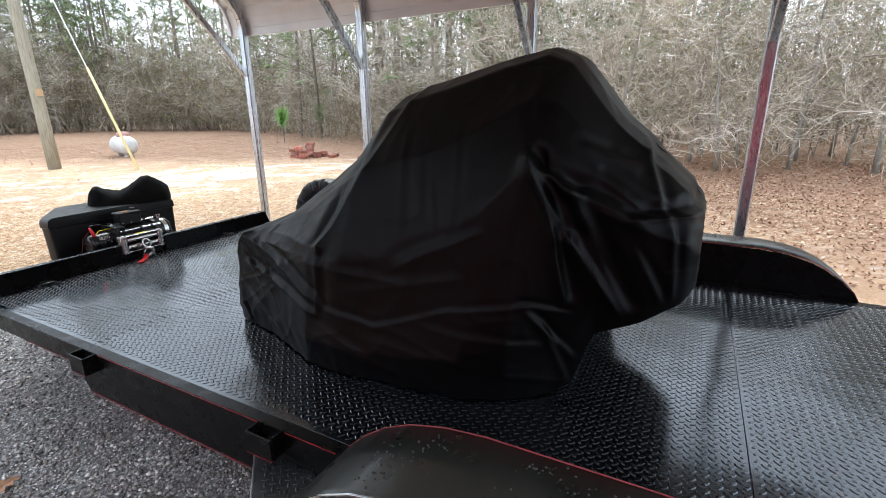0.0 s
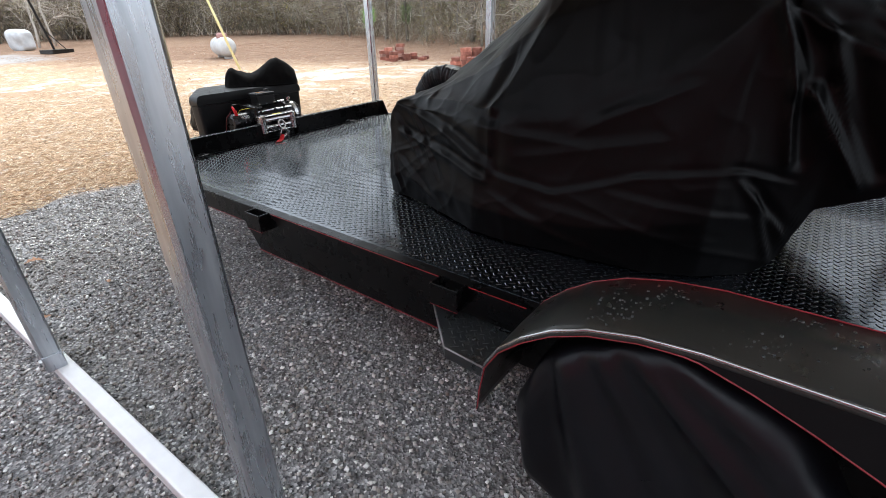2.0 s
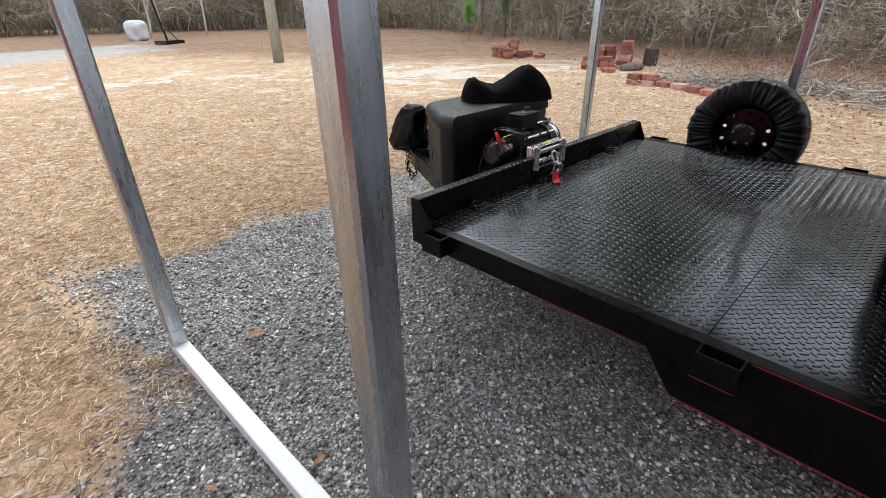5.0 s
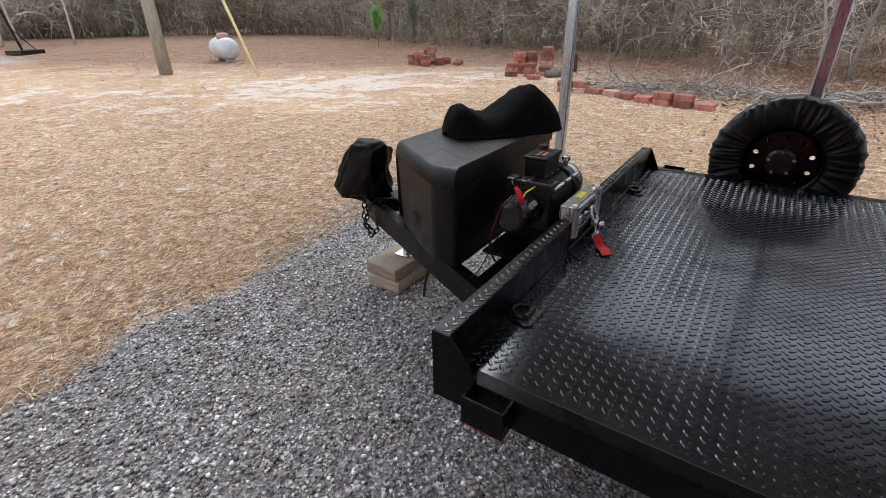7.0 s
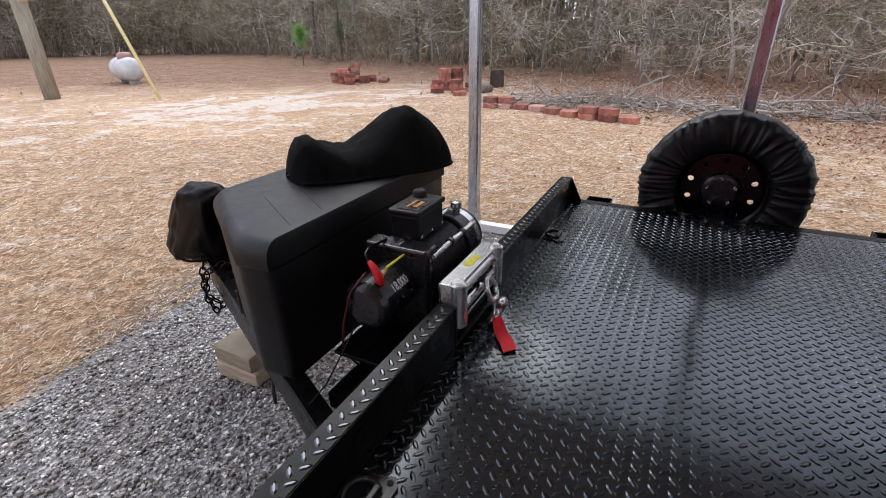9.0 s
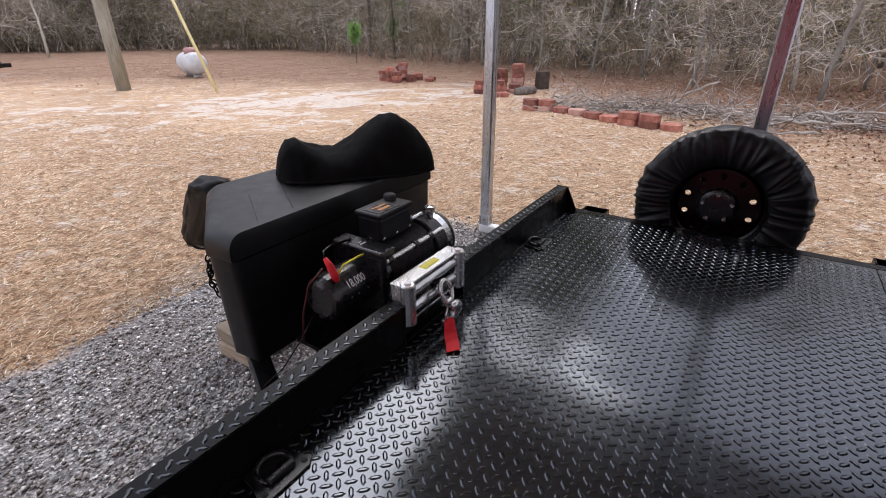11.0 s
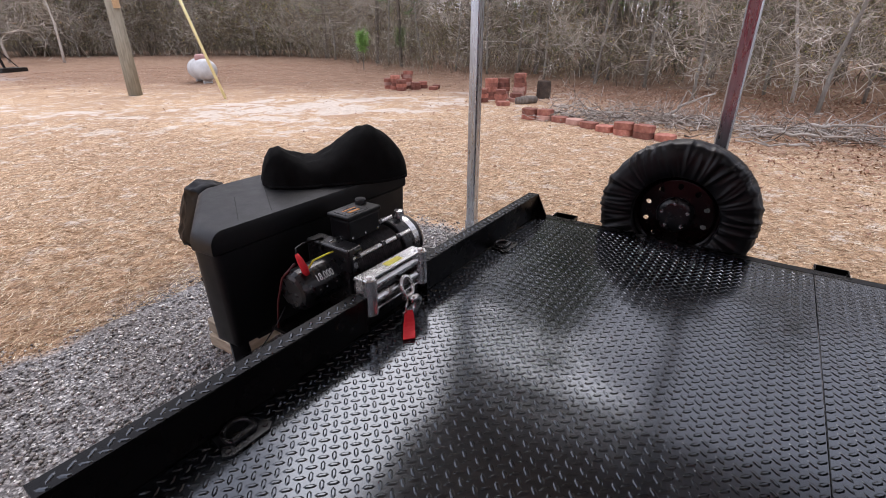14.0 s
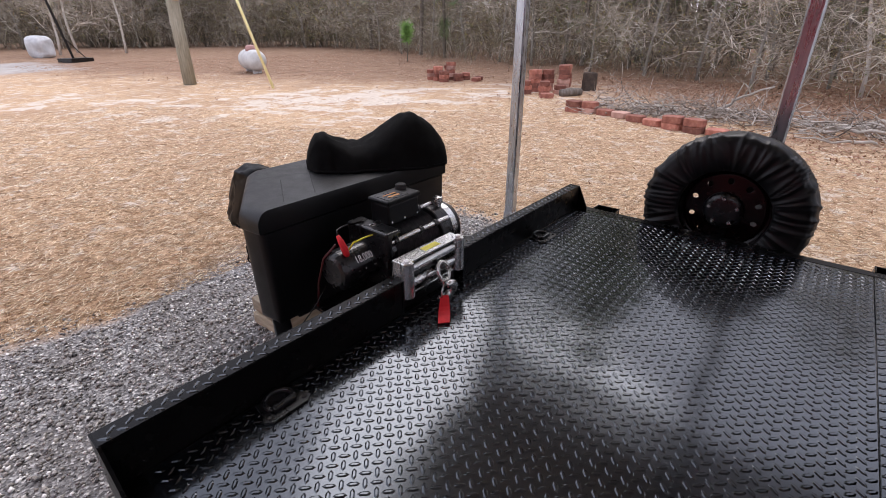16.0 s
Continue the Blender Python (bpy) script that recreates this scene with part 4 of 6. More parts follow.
def build_cover():
    top = thing("covered_vehicle", "small vehicle under a black creased weatherproof cover on the deck", "covered vehicle")
    ys = [r[0] for r in COVER]
    cols = np.array([r[1:] for r in COVER])
    na, nb = 270, 300
    grid = []
    for i in range(na + 1):
        y = ys[0] + (ys[-1] - ys[0]) * i / na
        zb, wb, wm, wt, zm, zt = [np.interp(-y, [-q for q in ys], cols[:, k]) for k in range(6)]
        half = [(wb, zb), (wb + 0.012, zb + (zm - zb) * 0.25), ((wb + wm) / 2, zb + (zm - zb) * 0.6), (wm, zm), (wm * 0.55 + wt * 0.45 + 0.02, zm + (zt - zm) * 0.55), (wt + 0.03, zt - (zt - zm) * 0.10), (wt * 0.6, zt - 0.006), (0.0, zt)]
        full = [(-w, z) for w, z in half] + [(w, z) for w, z in half[-2::-1]]
        seg = [0.0]
        for p, q in zip(full, full[1:]):
            seg.append(seg[-1] + math.hypot(q[0] - p[0], q[1] - p[1]))
        row = []
        for j in range(nb + 1):
            u = j / nb
            t = seg[-1] * (u * 0.52 / 0.75 if u < 0.75 else 0.52 + (u - 0.75) * 0.48 / 0.25)
            x = CX + np.interp(t, seg, [p[0] for p in full])
            z = np.interp(t, seg, [p[1] for p in full])
            row.append(Vector((x, y, z)))
        grid.append(row)
    # soften the lofted form, then lay folds into it
    P = np.array([[v[:] for v in row] for row in grid])
    up = np.interp(P[..., 1], [q[0] for q in LIFT], [q[1] for q in LIFT])
    sx = np.clip((P[..., 0] - 0.72) / 0.62, 0, 1)
    high = np.clip((P[..., 2] - 0.60) / 0.35, 0, 1)
    P[..., 2] += up * sx * sx * (3 - 2 * sx) * high
    for _ in range(2):
        Q = P.copy()
        Q[1:-1, 1:-1] = (P[:-2, 1:-1] + P[2:, 1:-1] + P[1:-1, :-2] + P[1:-1, 2:] + 2 * P[1:-1, 1:-1]) / 6
        P = Q
    du, dv = np.gradient(P, axis=0), np.gradient(P, axis=1)
    N = np.cross(du, dv)
    N /= np.linalg.norm(N, axis=2, keepdims=True) + 1e-9
    mid = P.mean(axis=(0, 1))
    if ((P - mid) * N).sum() < 0:
        N = -N
    bm = bmesh.new()
    verts = []
    for i in range(na + 1):
        row = []
        for j in range(nb + 1):
            p, nrm = Vector(P[i, j]), Vector(N[i, j])
            low = max(0.0, 1 - (p.z - 0.53) / 0.35)
            d = 0.0
            for ya, za, yb, zb2, amp, wid in CREASES:
                if p.y < -2.95:
                    wid *= 0.75
                if p.z > 1.64:
                    break
                ey, ez = yb - ya, zb2 - za
                ln2 = ey * ey + ez * ez
                t = ((p.y - ya) * ey + (p.z - za) * ez) / ln2
                tc = min(1.0, max(0.0, t))
                off = noise.noise((p.y * 4, p.z * 4, amp * 90)) * wid * 0.7
                sd = ((p.y - ya) * ez - (p.z - za) * ey) / math.sqrt(ln2) + off
                over = abs(t - tc) * math.sqrt(ln2)
                if over > 0.12 or abs(sd) > wid * 4:
                    continue
                fade = math.exp(-(over / 0.03) ** 2) * (0.55 + 0.45 * math.sin(math.pi * (0.15 + 0.7 * tc)))
                k = (0.66 if p.y < -2.95 or p.y > -2.22 else 0.40) if p.x < CX else 0.3
                d += k * amp * fade * (math.exp(-abs(sd) / (wid * 0.9)) - 0.8 * math.exp(-((sd - 2.0 * wid) / (wid * 1.2)) ** 2))
            # broad slack, a few long drag folds, fine gathers near the hem
            d += 0.007 * noise.noise((p.y * 2.0 + p.z * 1.4, p.z * 1.0 - p.y * 0.4, p.x * 1.6))
            ridge2 = 1 - abs(noise.noise((p.y * 1.6 - p.z * 6.0, p.z * 2.2, p.x * 2.5 + 3)))
            d += 0.006 * low * (ridge2 ** 7 - 0.15)
            crisp = 1 - abs(noise.noise((p.y * 5 + p.z * 4, p.z * 4 - p.y * 3, p.x * 4)))
            d += 0.0018 * (crisp ** 12 - 0.1)
            nose = min(1.0, max(0.0, (p.y + 2.15) / 0.25))
            if nose:
                fold = 1 - abs(noise.noise((p.y * 6 + p.z * 10, p.z * 2 - p.y * 3, p.x * 3 + 11)))
                d += 0.005 * nose * (fold ** 6 - 0.2)
            d += 0.0012 * low * math.sin(p.y * 60 + 9 * noise.noise((p.y * 4, p.z * 3, 1)))
            q = p + nrm * d
            q.z = max(q.z, DZ + 0.004)
            row.append(bm.verts.new(q))
        verts.append(row)
    for a, b in zip(verts, verts[1:]):
        for j in range(nb):
            bm.faces.new((a[j], a[j + 1], b[j + 1], b[j]))
    for row in (verts[0], verts[-1]):
        c = bm.verts.new(sum((v.co for v in row), Vector()) / len(row))
        for j in range(nb):
            bm.faces.new((row[j], row[j + 1], c))
    part("cover", bm, CLOTH, top, smooth=True)
    # hidden wheels carry it on the deck
    for x, y in ((0.74, -1.86), (1.32, -1.86), (CX, -2.9)):
        part("wheel", lathe([(x - 0.07, 0.08), (x - 0.06, 0.155), (x - 0.04, 0.17), (x + 0.04, 0.17), (x + 0.06, 0.155), (x + 0.07, 0.08)], 28, 'X', (0, y, DZ + 0.174)), RUBBER, top, smooth=True)


build_cover()


# ---------- tongue, tool box, winch ----------
def beam(a, b, w, h, mat_, parent, name):
    a, b = Vector(a), Vector(b)
    d = b - a
    bm = box(-w / 2, w / 2, 0, d.length, -h / 2, h / 2, 0.004)
    bmesh.ops.transform(bm, matrix=Matrix.Translation(a) @ d.to_track_quat('Y', 'Z').to_matrix().to_4x4(), verts=bm.verts)
    return part(name, bm, mat_, parent)


TZ = 0.40
beam((0.42, -0.02, TZ), (0.985, 1.12, TZ), 0.055, 0.11, PAINT, trailer, "tongue_beam")
beam((1.65, -0.02, TZ), (1.085, 1.12, TZ), 0.055, 0.11, PAINT, trailer, "tongue_beam")
beam((0.70, 0.42, TZ), (1.37, 0.42, TZ), 0.05, 0.05, PAINT, trailer, "tongue_crossbar")
beam((0.60, 0.20, TZ), (1.47, 0.20, TZ), 0.05, 0.05, PAINT, trailer, "tongue_crossbar")
part("coupler_tube", box(0.985, 1.085, 0.98, 1.30, 0.41, 0.47, 0.008), PAINT, trailer)


def build_toolbox():
    top = thing("tool_box", "black plastic tongue tool box with a closed lid", "tool box")
    # plan: wide at the back, narrowed towards the coupler
    plan = [(0.556, 0.300), (1.424, 0.300), (1.432, 0.395), (1.215, 0.735), (1.175, 0.765), (0.805, 0.765), (0.765, 0.735), (0.548, 0.395)]

    def loft(levels, name, mtl, parent):
        bm = bmesh.new()
        c = Vector((0.985, 0.48))
        rings = []
        for z, k in levels:
            rings.append([bm.verts.new((c.x + (x - c.x) * k, c.y + (y - c.y) * (1 - (1 - k) * (1.6 if y > 0.35 else 0.3)), z)) for x, y in plan])
        for a, b in zip(rings, rings[1:]):
            for i in range(8):
                bm.faces.new((a[i], a[(i + 1) % 8], b[(i + 1) % 8], b[i]))
        bm.faces.new(rings[0][::-1])
        bm.faces.new(rings[-1])
        bmesh.ops.bevel(bm, geom=[e for e in bm.edges if abs(e.verts[0].co.z - e.verts[1].co.z) > 0.02], offset=0.020, segments=3, profile=0.5, affect='EDGES')
        ob = part(name, bm, mtl, parent, smooth=True)
        ob.data.set_sharp_from_angle(angle=radians(38))
        return ob

    loft([(0.455, 0.955), (0.47, 0.965), (0.773, 0.988)], "body", PLASTIC, top)
    lid = loft([(0.776, 0.995), (0.781, 1.0), (0.800, 1.0), (0.812, 0.996), (0.822, 0.987), (0.831, 0.972), (0.838, 0.952), (0.842, 0.928), (0.844, 0.90)], "lid", PLASTIC, top)
    for pa, pb in (((0.672, 0.335), (0.798, 0.547)), ((0.790, 0.335), (0.977, 0.639)), ((0.977, 0.639), (1.16, 0.639))):
        part("lid_groove", sweep([(*pa, 0.8435), (*pb, 0.8435)], 0.0016, 6), RUBBER, lid)
    rec = part("recessed_grip", box(-0.010, 0.010, -0.003, 0.002, -0.035, 0.035, 0.002), RUBBER, top)
    rec.matrix_basis = pose(0.662, 0.575, 0.57, 0, 0, 57)
    return top


build_toolbox()


REDLEAD = varied("red_cable_jacket", [(0.3, (0.05, 0.0032, 0.0048)), (0.7, (0.08, 0.0048, 0.0072))], 30, (0.35, 0.5))
GREYPRINT = varied("faded_print", [(0.3, (0.20, 0.20, 0.20)), (0.7, (0.28, 0.28, 0.28))], 30, (0.5, 0.6))


def build_winch():
    top = thing("electric_winch", "black electric winch bolted behind the front lip", "winch")
    top.matrix_world = Matrix.Translation((0.672 - 0.70 * 0.948, 0, 0)) @ Matrix.Diagonal((0.948, 1, 1, 1))
    A = (0, 0.150, 0.648)
    mot = part("motor", lathe([(0.716, 0.0), (0.716, 0.045), (0.721, 0.057), (0.735, 0.065), (0.885, 0.065), (0.890, 0.058), (0.890, 0.0)], 40, 'X', A), GLOSS, top, smooth=False)
    for x0, x1 in ((0.888, 0.925), (1.165, 1.205)):
        part("drum_flange", lathe([(x0, 0.0), (x0, 0.094), (x0 + 0.004, 0.098), (x1 - 0.004, 0.098), (x1, 0.094), (x1, 0.0)], 36, 'X', A), GLOSS, top)
        part("mount_foot", box(x0, x1, A[1] - 0.085, A[1] + 0.085, 0.511, 0.57, 0.004), GLOSS, top)
    rope = [(0.925, 0.045)]
    n = 26
    for k in range(n):
        xa = 0.925 + 0.24 * k / n
        rope += [(xa + 0.24 / n * 0.2, 0.079), (xa + 0.24 / n * 0.5, 0.084), (xa + 0.24 / n * 0.8, 0.079)]
    rope.append((1.165, 0.045))
    part("rope_drum", lathe(rope, 32, 'X', A), ROPE, top, "dark wound steel rope")
    part("gearbox", lathe([(1.205, 0.0), (1.205, 0.084), (1.212, 0.090), (1.278, 0.090), (1.293, 0.082), (1.300, 0.06), (1.300, 0.0)], 40, 'X', A), GLOSS, top)
    part("gear_label", lathe([(1.232, 0.0912), (1.262, 0.0912)], 40, 'X', A), CHROME, top, "silver data label")
    part("clutch_knob", lathe([(0.735, 0.0), (0.735, 0.012), (0.752, 0.012), (0.755, 0.018), (0.772, 0.018), (0.775, 0.0)], 16, 'Z', (1.228, 0.13, 0)), CHROME, top, "chrome clutch knob")
    for y, z in ((0.068, 0.712), (0.15, 0.748)):
        part("tie_bar", lathe([(0.888, 0.0), (0.888, 0.009), (1.205, 0.009), (1.205, 0.0)], 14, 'X', (0, y, z)), CHROME, top, "plated tie bar")
        for x in (0.915, 1.045, 1.125):
            part("tie_clip", lathe([(x, 0.0), (x, 0.0125), (x + 0.016, 0.0125), (x + 0.016, 0.0)], 12, 'X', (0, y, z)), GLOSS, top)
    part("housing", box(0.872, 0.900, 0.052, 0.245, 0.556, 0.742, 0.012, 3), GLOSS, top)
    part("housing_hood", box(0.872, 0.940, 0.052, 0.245, 0.728, 0.752, 0.008, 3), GLOSS, top)
    cb = part("control_box", box(0.944, 1.098, 0.112, 0.199, 0.742, 0.816, 0.008, 3), PLASTIC, top)
    part("box_lid", box(0.938, 1.104, 0.107, 0.204, 0.814, 0.830, 0.005, 2), PLASTIC, cb)
    part("box_label", box(0.952, 1.050, 0.118, 0.182, 0.8302, 0.8315), GLOSS, cb, "dark label with orange lettering bars")
    part("label_bar", box(0.975, 1.025, 0.132, 0.144, 0.8316, 0.8324), ORANGE, cb)
    part("label_bar", box(0.968, 1.030, 0.156, 0.163, 0.8316, 0.8324), ORANGE, cb)
    part("socket_cap", lathe([(0.829, 0.0), (0.829, 0.020), (0.843, 0.020), (0.847, 0.016), (0.847, 0.0)], 20, 'Z', (1.078, 0.178, 0)), RUBBER, cb)
    for x in (0.958, 1.02, 1.085):
        part("rivet", lathe([(0.1095, 0.0), (0.1095, 0.0045), (0.1125, 0.0045), (0.1125, 0.0)], 8, 'Y', (x, 0, 0.755)), CHROME, cb)
    # rating on the motor
    cu = bpy.data.curves.new("rating", 'FONT')
    cu.body = "18,000"
    cu.size = 0.033
    cu.extrude = 0.0004
    cu.align_x, cu.align_y = 'CENTER', 'CENTER'
    tmp = new("tmp_text", cu)
    me = bpy.data.meshes.new_from_object(tmp)
    bpy.data.objects.remove(tmp)
    for v in me.vertices:
        x, y = v.co.x * 0.8, v.co.y
        a = radians(36) + y / 0.0662
        v.co = (0.808 + x, A[1] - 0.0662 * math.cos(a) - v.co.z, A[2] + 0.0662 * math.sin(a))
    me.materials.clear()
    me.materials.append(WHITE)
    txt = new("rating_text", me)
    txt.parent = mot
    for x, wd in ((0.772, 0.006), (0.800, 0.005), (0.840, 0.008)):
        part("print_bar", box(x, x + wd, A[1] - 0.0662, A[1] - 0.0648, A[2] + 0.004, A[2] + 0.008), GREYPRINT, mot)
    # leads
    part("power_lead", sweep([(0.750, 0.145, 0.760), (0.765, 0.165, 0.772), (0.81, 0.185, 0.768), (0.90, 0.19, 0.755)], 0.0034, 8), RIM, top, "red power lead", smooth=True)
    part("terminal_boot", sweep([(0.758, 0.120, 0.702), (0.754, 0.123, 0.725), (0.749, 0.130, 0.748), (0.750, 0.145, 0.764)], [0.0105, 0.0115, 0.010, 0.006], 10), REDTAG, top, "red terminal boot", smooth=True)
    part("lead", sweep([(0.772, 0.125, 0.715), (0.79, 0.120, 0.736), (0.84, 0.115, 0.740), (0.88, 0.12, 0.735)], 0.0030, 8), YELLOW, top, "yellow lead", smooth=True)
    part("power_lead", sweep([(0.742, 0.150, 0.735), (0.712, 0.180, 0.690), (0.700, 0.205, 0.600), (0.694, 0.215, 0.510), (0.735, 0.200, 0.445)], 0.0036, 8), REDLEAD, top, "red power lead hanging behind the motor", smooth=True)
    part("lead", sweep([(0.70, 0.17, 0.60), (0.67, 0.19, 0.54), (0.60, 0.20, 0.48), (0.54, 0.21, 0.455)], 0.002, 6), RIM, top, "thin dark red lead", smooth=True)


build_winch()


def build_fairlead():
    top = thing("roller_fairlead", "zinc-plated roller fairlead before the winch", "fairlead")
    xa, xb, z0, z1, y0, y1 = 0.800, 1.080, 0.588, 0.690, -0.062, 0.0
    # dark panel added for the shade inside the open roller frame
    part("dark_opening", box(xa, xb, y1 - 0.006, y1, z0, z1, 0.001, 1), GLOSS, top, "dark panel in place of the shaded opening")
    part("frame_bar", box(xa, xb, y0 + 0.012, y1, z1, z1 + 0.007, 0.002), CHROME, top)
    part("frame_bar", box(xa, xb, y0 + 0.012, y1, z0 - 0.007, z0, 0.002), CHROME, top)
    part("warning_label", box(0.915, 0.985, -0.036, -0.012, z1 + 0.0072, z1 + 0.0082), YELLOW, top, "yellow warning label")
    for x in (xa + 0.016, xb - 0.016):
        part("end_roller", lathe([(z0 - 0.007, 0.0), (z0 - 0.007, 0.021), (z1 + 0.007, 0.021), (z1 + 0.010, 0.017), (z1 + 0.010, 0.0)], 24, 'Z', (x, y0 + 0.014, 0)), CHROME, top)
        part("pin_head", lathe([(z1 + 0.010, 0.0), (z1 + 0.010, 0.010), (z1 + 0.015, 0.009), (z1 + 0.015, 0.0)], 12, 'Z', (x, y0 + 0.014, 0)), DULL, top)
        part("side_plate", box(x - 0.016, x - 0.012, y0 + 0.012, y1, z0, z1), CHROME, top)
    for z in (z0 + 0.030, z1 - 0.022):
        part("roller", lathe([(xa + 0.04, 0.0), (xa + 0.04, 0.015), (xb - 0.04, 0.015), (xb - 0.04, 0.0)], 20, 'X', (0, y0 + 0.020, z)), CHROME, top)
    part("mounting_foot", box(xa + 0.01, xb - 0.01, -0.030, -0.002, DZ, z0 - 0.007), PAINT, top)


build_fairlead()


def build_hook():
    top = thing("winch_hook", "steel clevis hook with a red pull strap resting on the deck", "winch hook")
    part("rope_end", sweep([(0.955, -0.020, 0.640), (0.950, -0.062, 0.645), (0.945, -0.082, 0.640)], 0.008, 8), ROPE, top, smooth=True)
    part("thimble", sweep([(0.943 + 0.024 * math.cos(a), -0.085 + 0.012 * math.sin(a), 0.628 + 0.030 * math.sin(a)) for a in [math.pi * 2 * k / 18 for k in range(19)]], 0.0075, 8), CHROME, top, smooth=True)
    part("clevis", box(0.918, 0.952, -0.106, -0.080, 0.588, 0.612, 0.007, 3), CHROME, top)
    pts, rad = [], []
    for k in range(17):
        a = math.pi * (0.62 - 1.5 * k / 16)
        pts.append((0.930 + 0.034 * math.cos(a), -0.108 - 0.012 * math.sin(a), 0.572 + 0.030 * math.sin(a)))
        rad.append(0.010 + 0.004 * math.sin(math.pi * k / 16) - (0.006 if k > 14 else 0))
    part("hook", sweep(pts, rad, 10), CHROME, top, smooth=True)
    part("safety_latch", sweep([(0.925, -0.104, 0.598), (0.905, -0.108, 0.575), (0.905, -0.108, 0.558)], 0.004, 8), CHROME, top, smooth=True)
    bm = bmesh.new()
    prev = None
    for x, y, z, w in ((0.915, -0.112, 0.562, 0.012), (0.903, -0.122, 0.552, 0.014), (0.888, -0.134, 0.541, 0.016), (0.872, -0.146, 0.5385, 0.017), (0.850, -0.164, 0.542, 0.017), (0.824, -0.184, 0.537, 0.017)):
        r = [bm.verts.new((x - w * 0.75, y + w * 0.75, z)), bm.verts.new((x + w * 0.75, y - w * 0.75, z + 0.003))]
        if prev:
            bm.faces.new((prev[0], prev[1], r[1], r[0]))
        prev = r
    st = part("pull_strap", bm, REDTAG, top, "red webbing pull strap")
    st.modifiers.new("thick", 'SOLIDIFY').thickness = 0.003


build_hook()


def build_bag():
    """A crumpled soft cover thrown on the tool box: two humps with a saddle between."""
    top = thing("neoprene_cover", "crumpled black neoprene cover lying on the tool box", "fabric cover")
    # stations along the length: t, height, half width
    st = [(0.0, 0.02, 0.03), (0.03, 0.085, 0.075), (0.08, 0.125, 0.10), (0.14, 0.132, 0.115), (0.21, 0.108, 0.13), (0.30, 0.082, 0.14), (0.38, 0.082, 0.14), (0.48, 0.108, 0.15), (0.58, 0.150, 0.16), (0.68, 0.186, 0.165), (0.76, 0.190, 0.165), (0.84, 0.162, 0.155), (0.93, 0.120, 0.135), (0.98, 0.085, 0.10), (1.0, 0.02, 0.04)]
    a, b = Vector((0.955, 0.61)), Vector((1.425, 0.32))
    d = (b - a)
    s = Vector((-d.y, d.x)).normalized()
    bm = bmesh.new()
    rows = []
    n, m = 48, 28
    for i in range(n + 1):
        t = i / n
        h = np.interp(t, [q[0] for q in st], [q[1] for q in st])
        w = np.interp(t, [q[0] for q in st], [q[2] for q in st])
        row = []
        for j in range(m + 1):
            u = -1 + 2 * j / m
            prof = max(0.0, 1 - abs(u) ** 2.6) ** 0.62
            c = a + d * t + s * (u * w)
            z = h * prof
            wr = noise.noise((c.x * 11, c.y * 11, z * 9)) * 0.010 + 0.006 * noise.noise((c.x * 30, c.y * 30, 2))
            row.append(bm.verts.new((c.x + wr, c.y + wr, 0.8455 + max(0.0, z + wr * prof))))
        rows.append(row)
    for p, q in zip(rows, rows[1:]):
        for j in range(m):
            bm.faces.new((p[j], p[j + 1], q[j + 1], q[j]))
    hem = [(r[0].co.x, r[0].co.y, r[0].co.z + 0.004) for r in rows[2:-2]]
    part("cover", bm, KNIT, top, smooth=True)
    part("hem", sweep(hem, 0.006, 6), KNIT, top, smooth=True)


build_bag()


def build_coupler_cover():
    top = thing("coupler_cover", "black gathered cloth cover over the trailer coupler", "coupler cover")

    # stiff cloth hung over the coupler: a side outline, narrowed towards both flanks
    side = ((0.99, 0.47), (1.02, 0.60), (1.00, 0.735), (1.03, 0.768), (1.19, 0.758), (1.26, 0.675), (1.35, 0.565), (1.405, 0.465), (1.34, 0.395), (1.20, 0.43))
    bm = bmesh.new()
    rings = []
    for x, k in ((0.930, 0.40), (0.940, 0.70), (0.97, 0.83), (1.01, 0.88), (1.05, 0.83), (1.080, 0.70), (1.090, 0.40)):
        rings.append([bm.verts.new((x + 0.035 * (z - 0.58), 1.17 + (y - 1.17) * k, 0.575 + (z - 0.575) * (0.35 + 0.65 * k))) for y, z in side])
    for p, q in zip(rings, rings[1:]):
        for i in range(10):
            bm.faces.new((p[i], p[(i + 1) % 10], q[(i + 1) % 10], q[i]))
    bm.faces.new(rings[0][::-1])
    bm.faces.new(rings[-1])
    bmesh.ops.subdivide_edges(bm, edges=bm.edges[:], cuts=4, use_grid_fill=True)
    for v in bm.verts:
        ridge = 1 - abs(noise.noise((v.co.y * 9 + v.co.z * 5, v.co.x * 9, v.co.z * 4)))
        n = noise.noise(v.co * 8) * 0.018 + 0.028 * (ridge ** 4 - 0.4) + 0.008 * noise.noise(v.co * 25)
        v.co += Vector((v.co.x - 1.01, (v.co.y - 1.18) * 0.6, 0.05)).normalized() * n
    part("cover", bm, CLOTH, top, smooth=True)
    part("draw_cord", sweep([(1.01 + 0.085 * math.cos(q), 1.17 + 0.15 * math.sin(q), 0.455 - 0.03 * math.sin(q)) for q in [math.pi * 2 * k / 24 for k in range(25)]], 0.005, 6), KNIT, top, smooth=True)


build_coupler_cover()


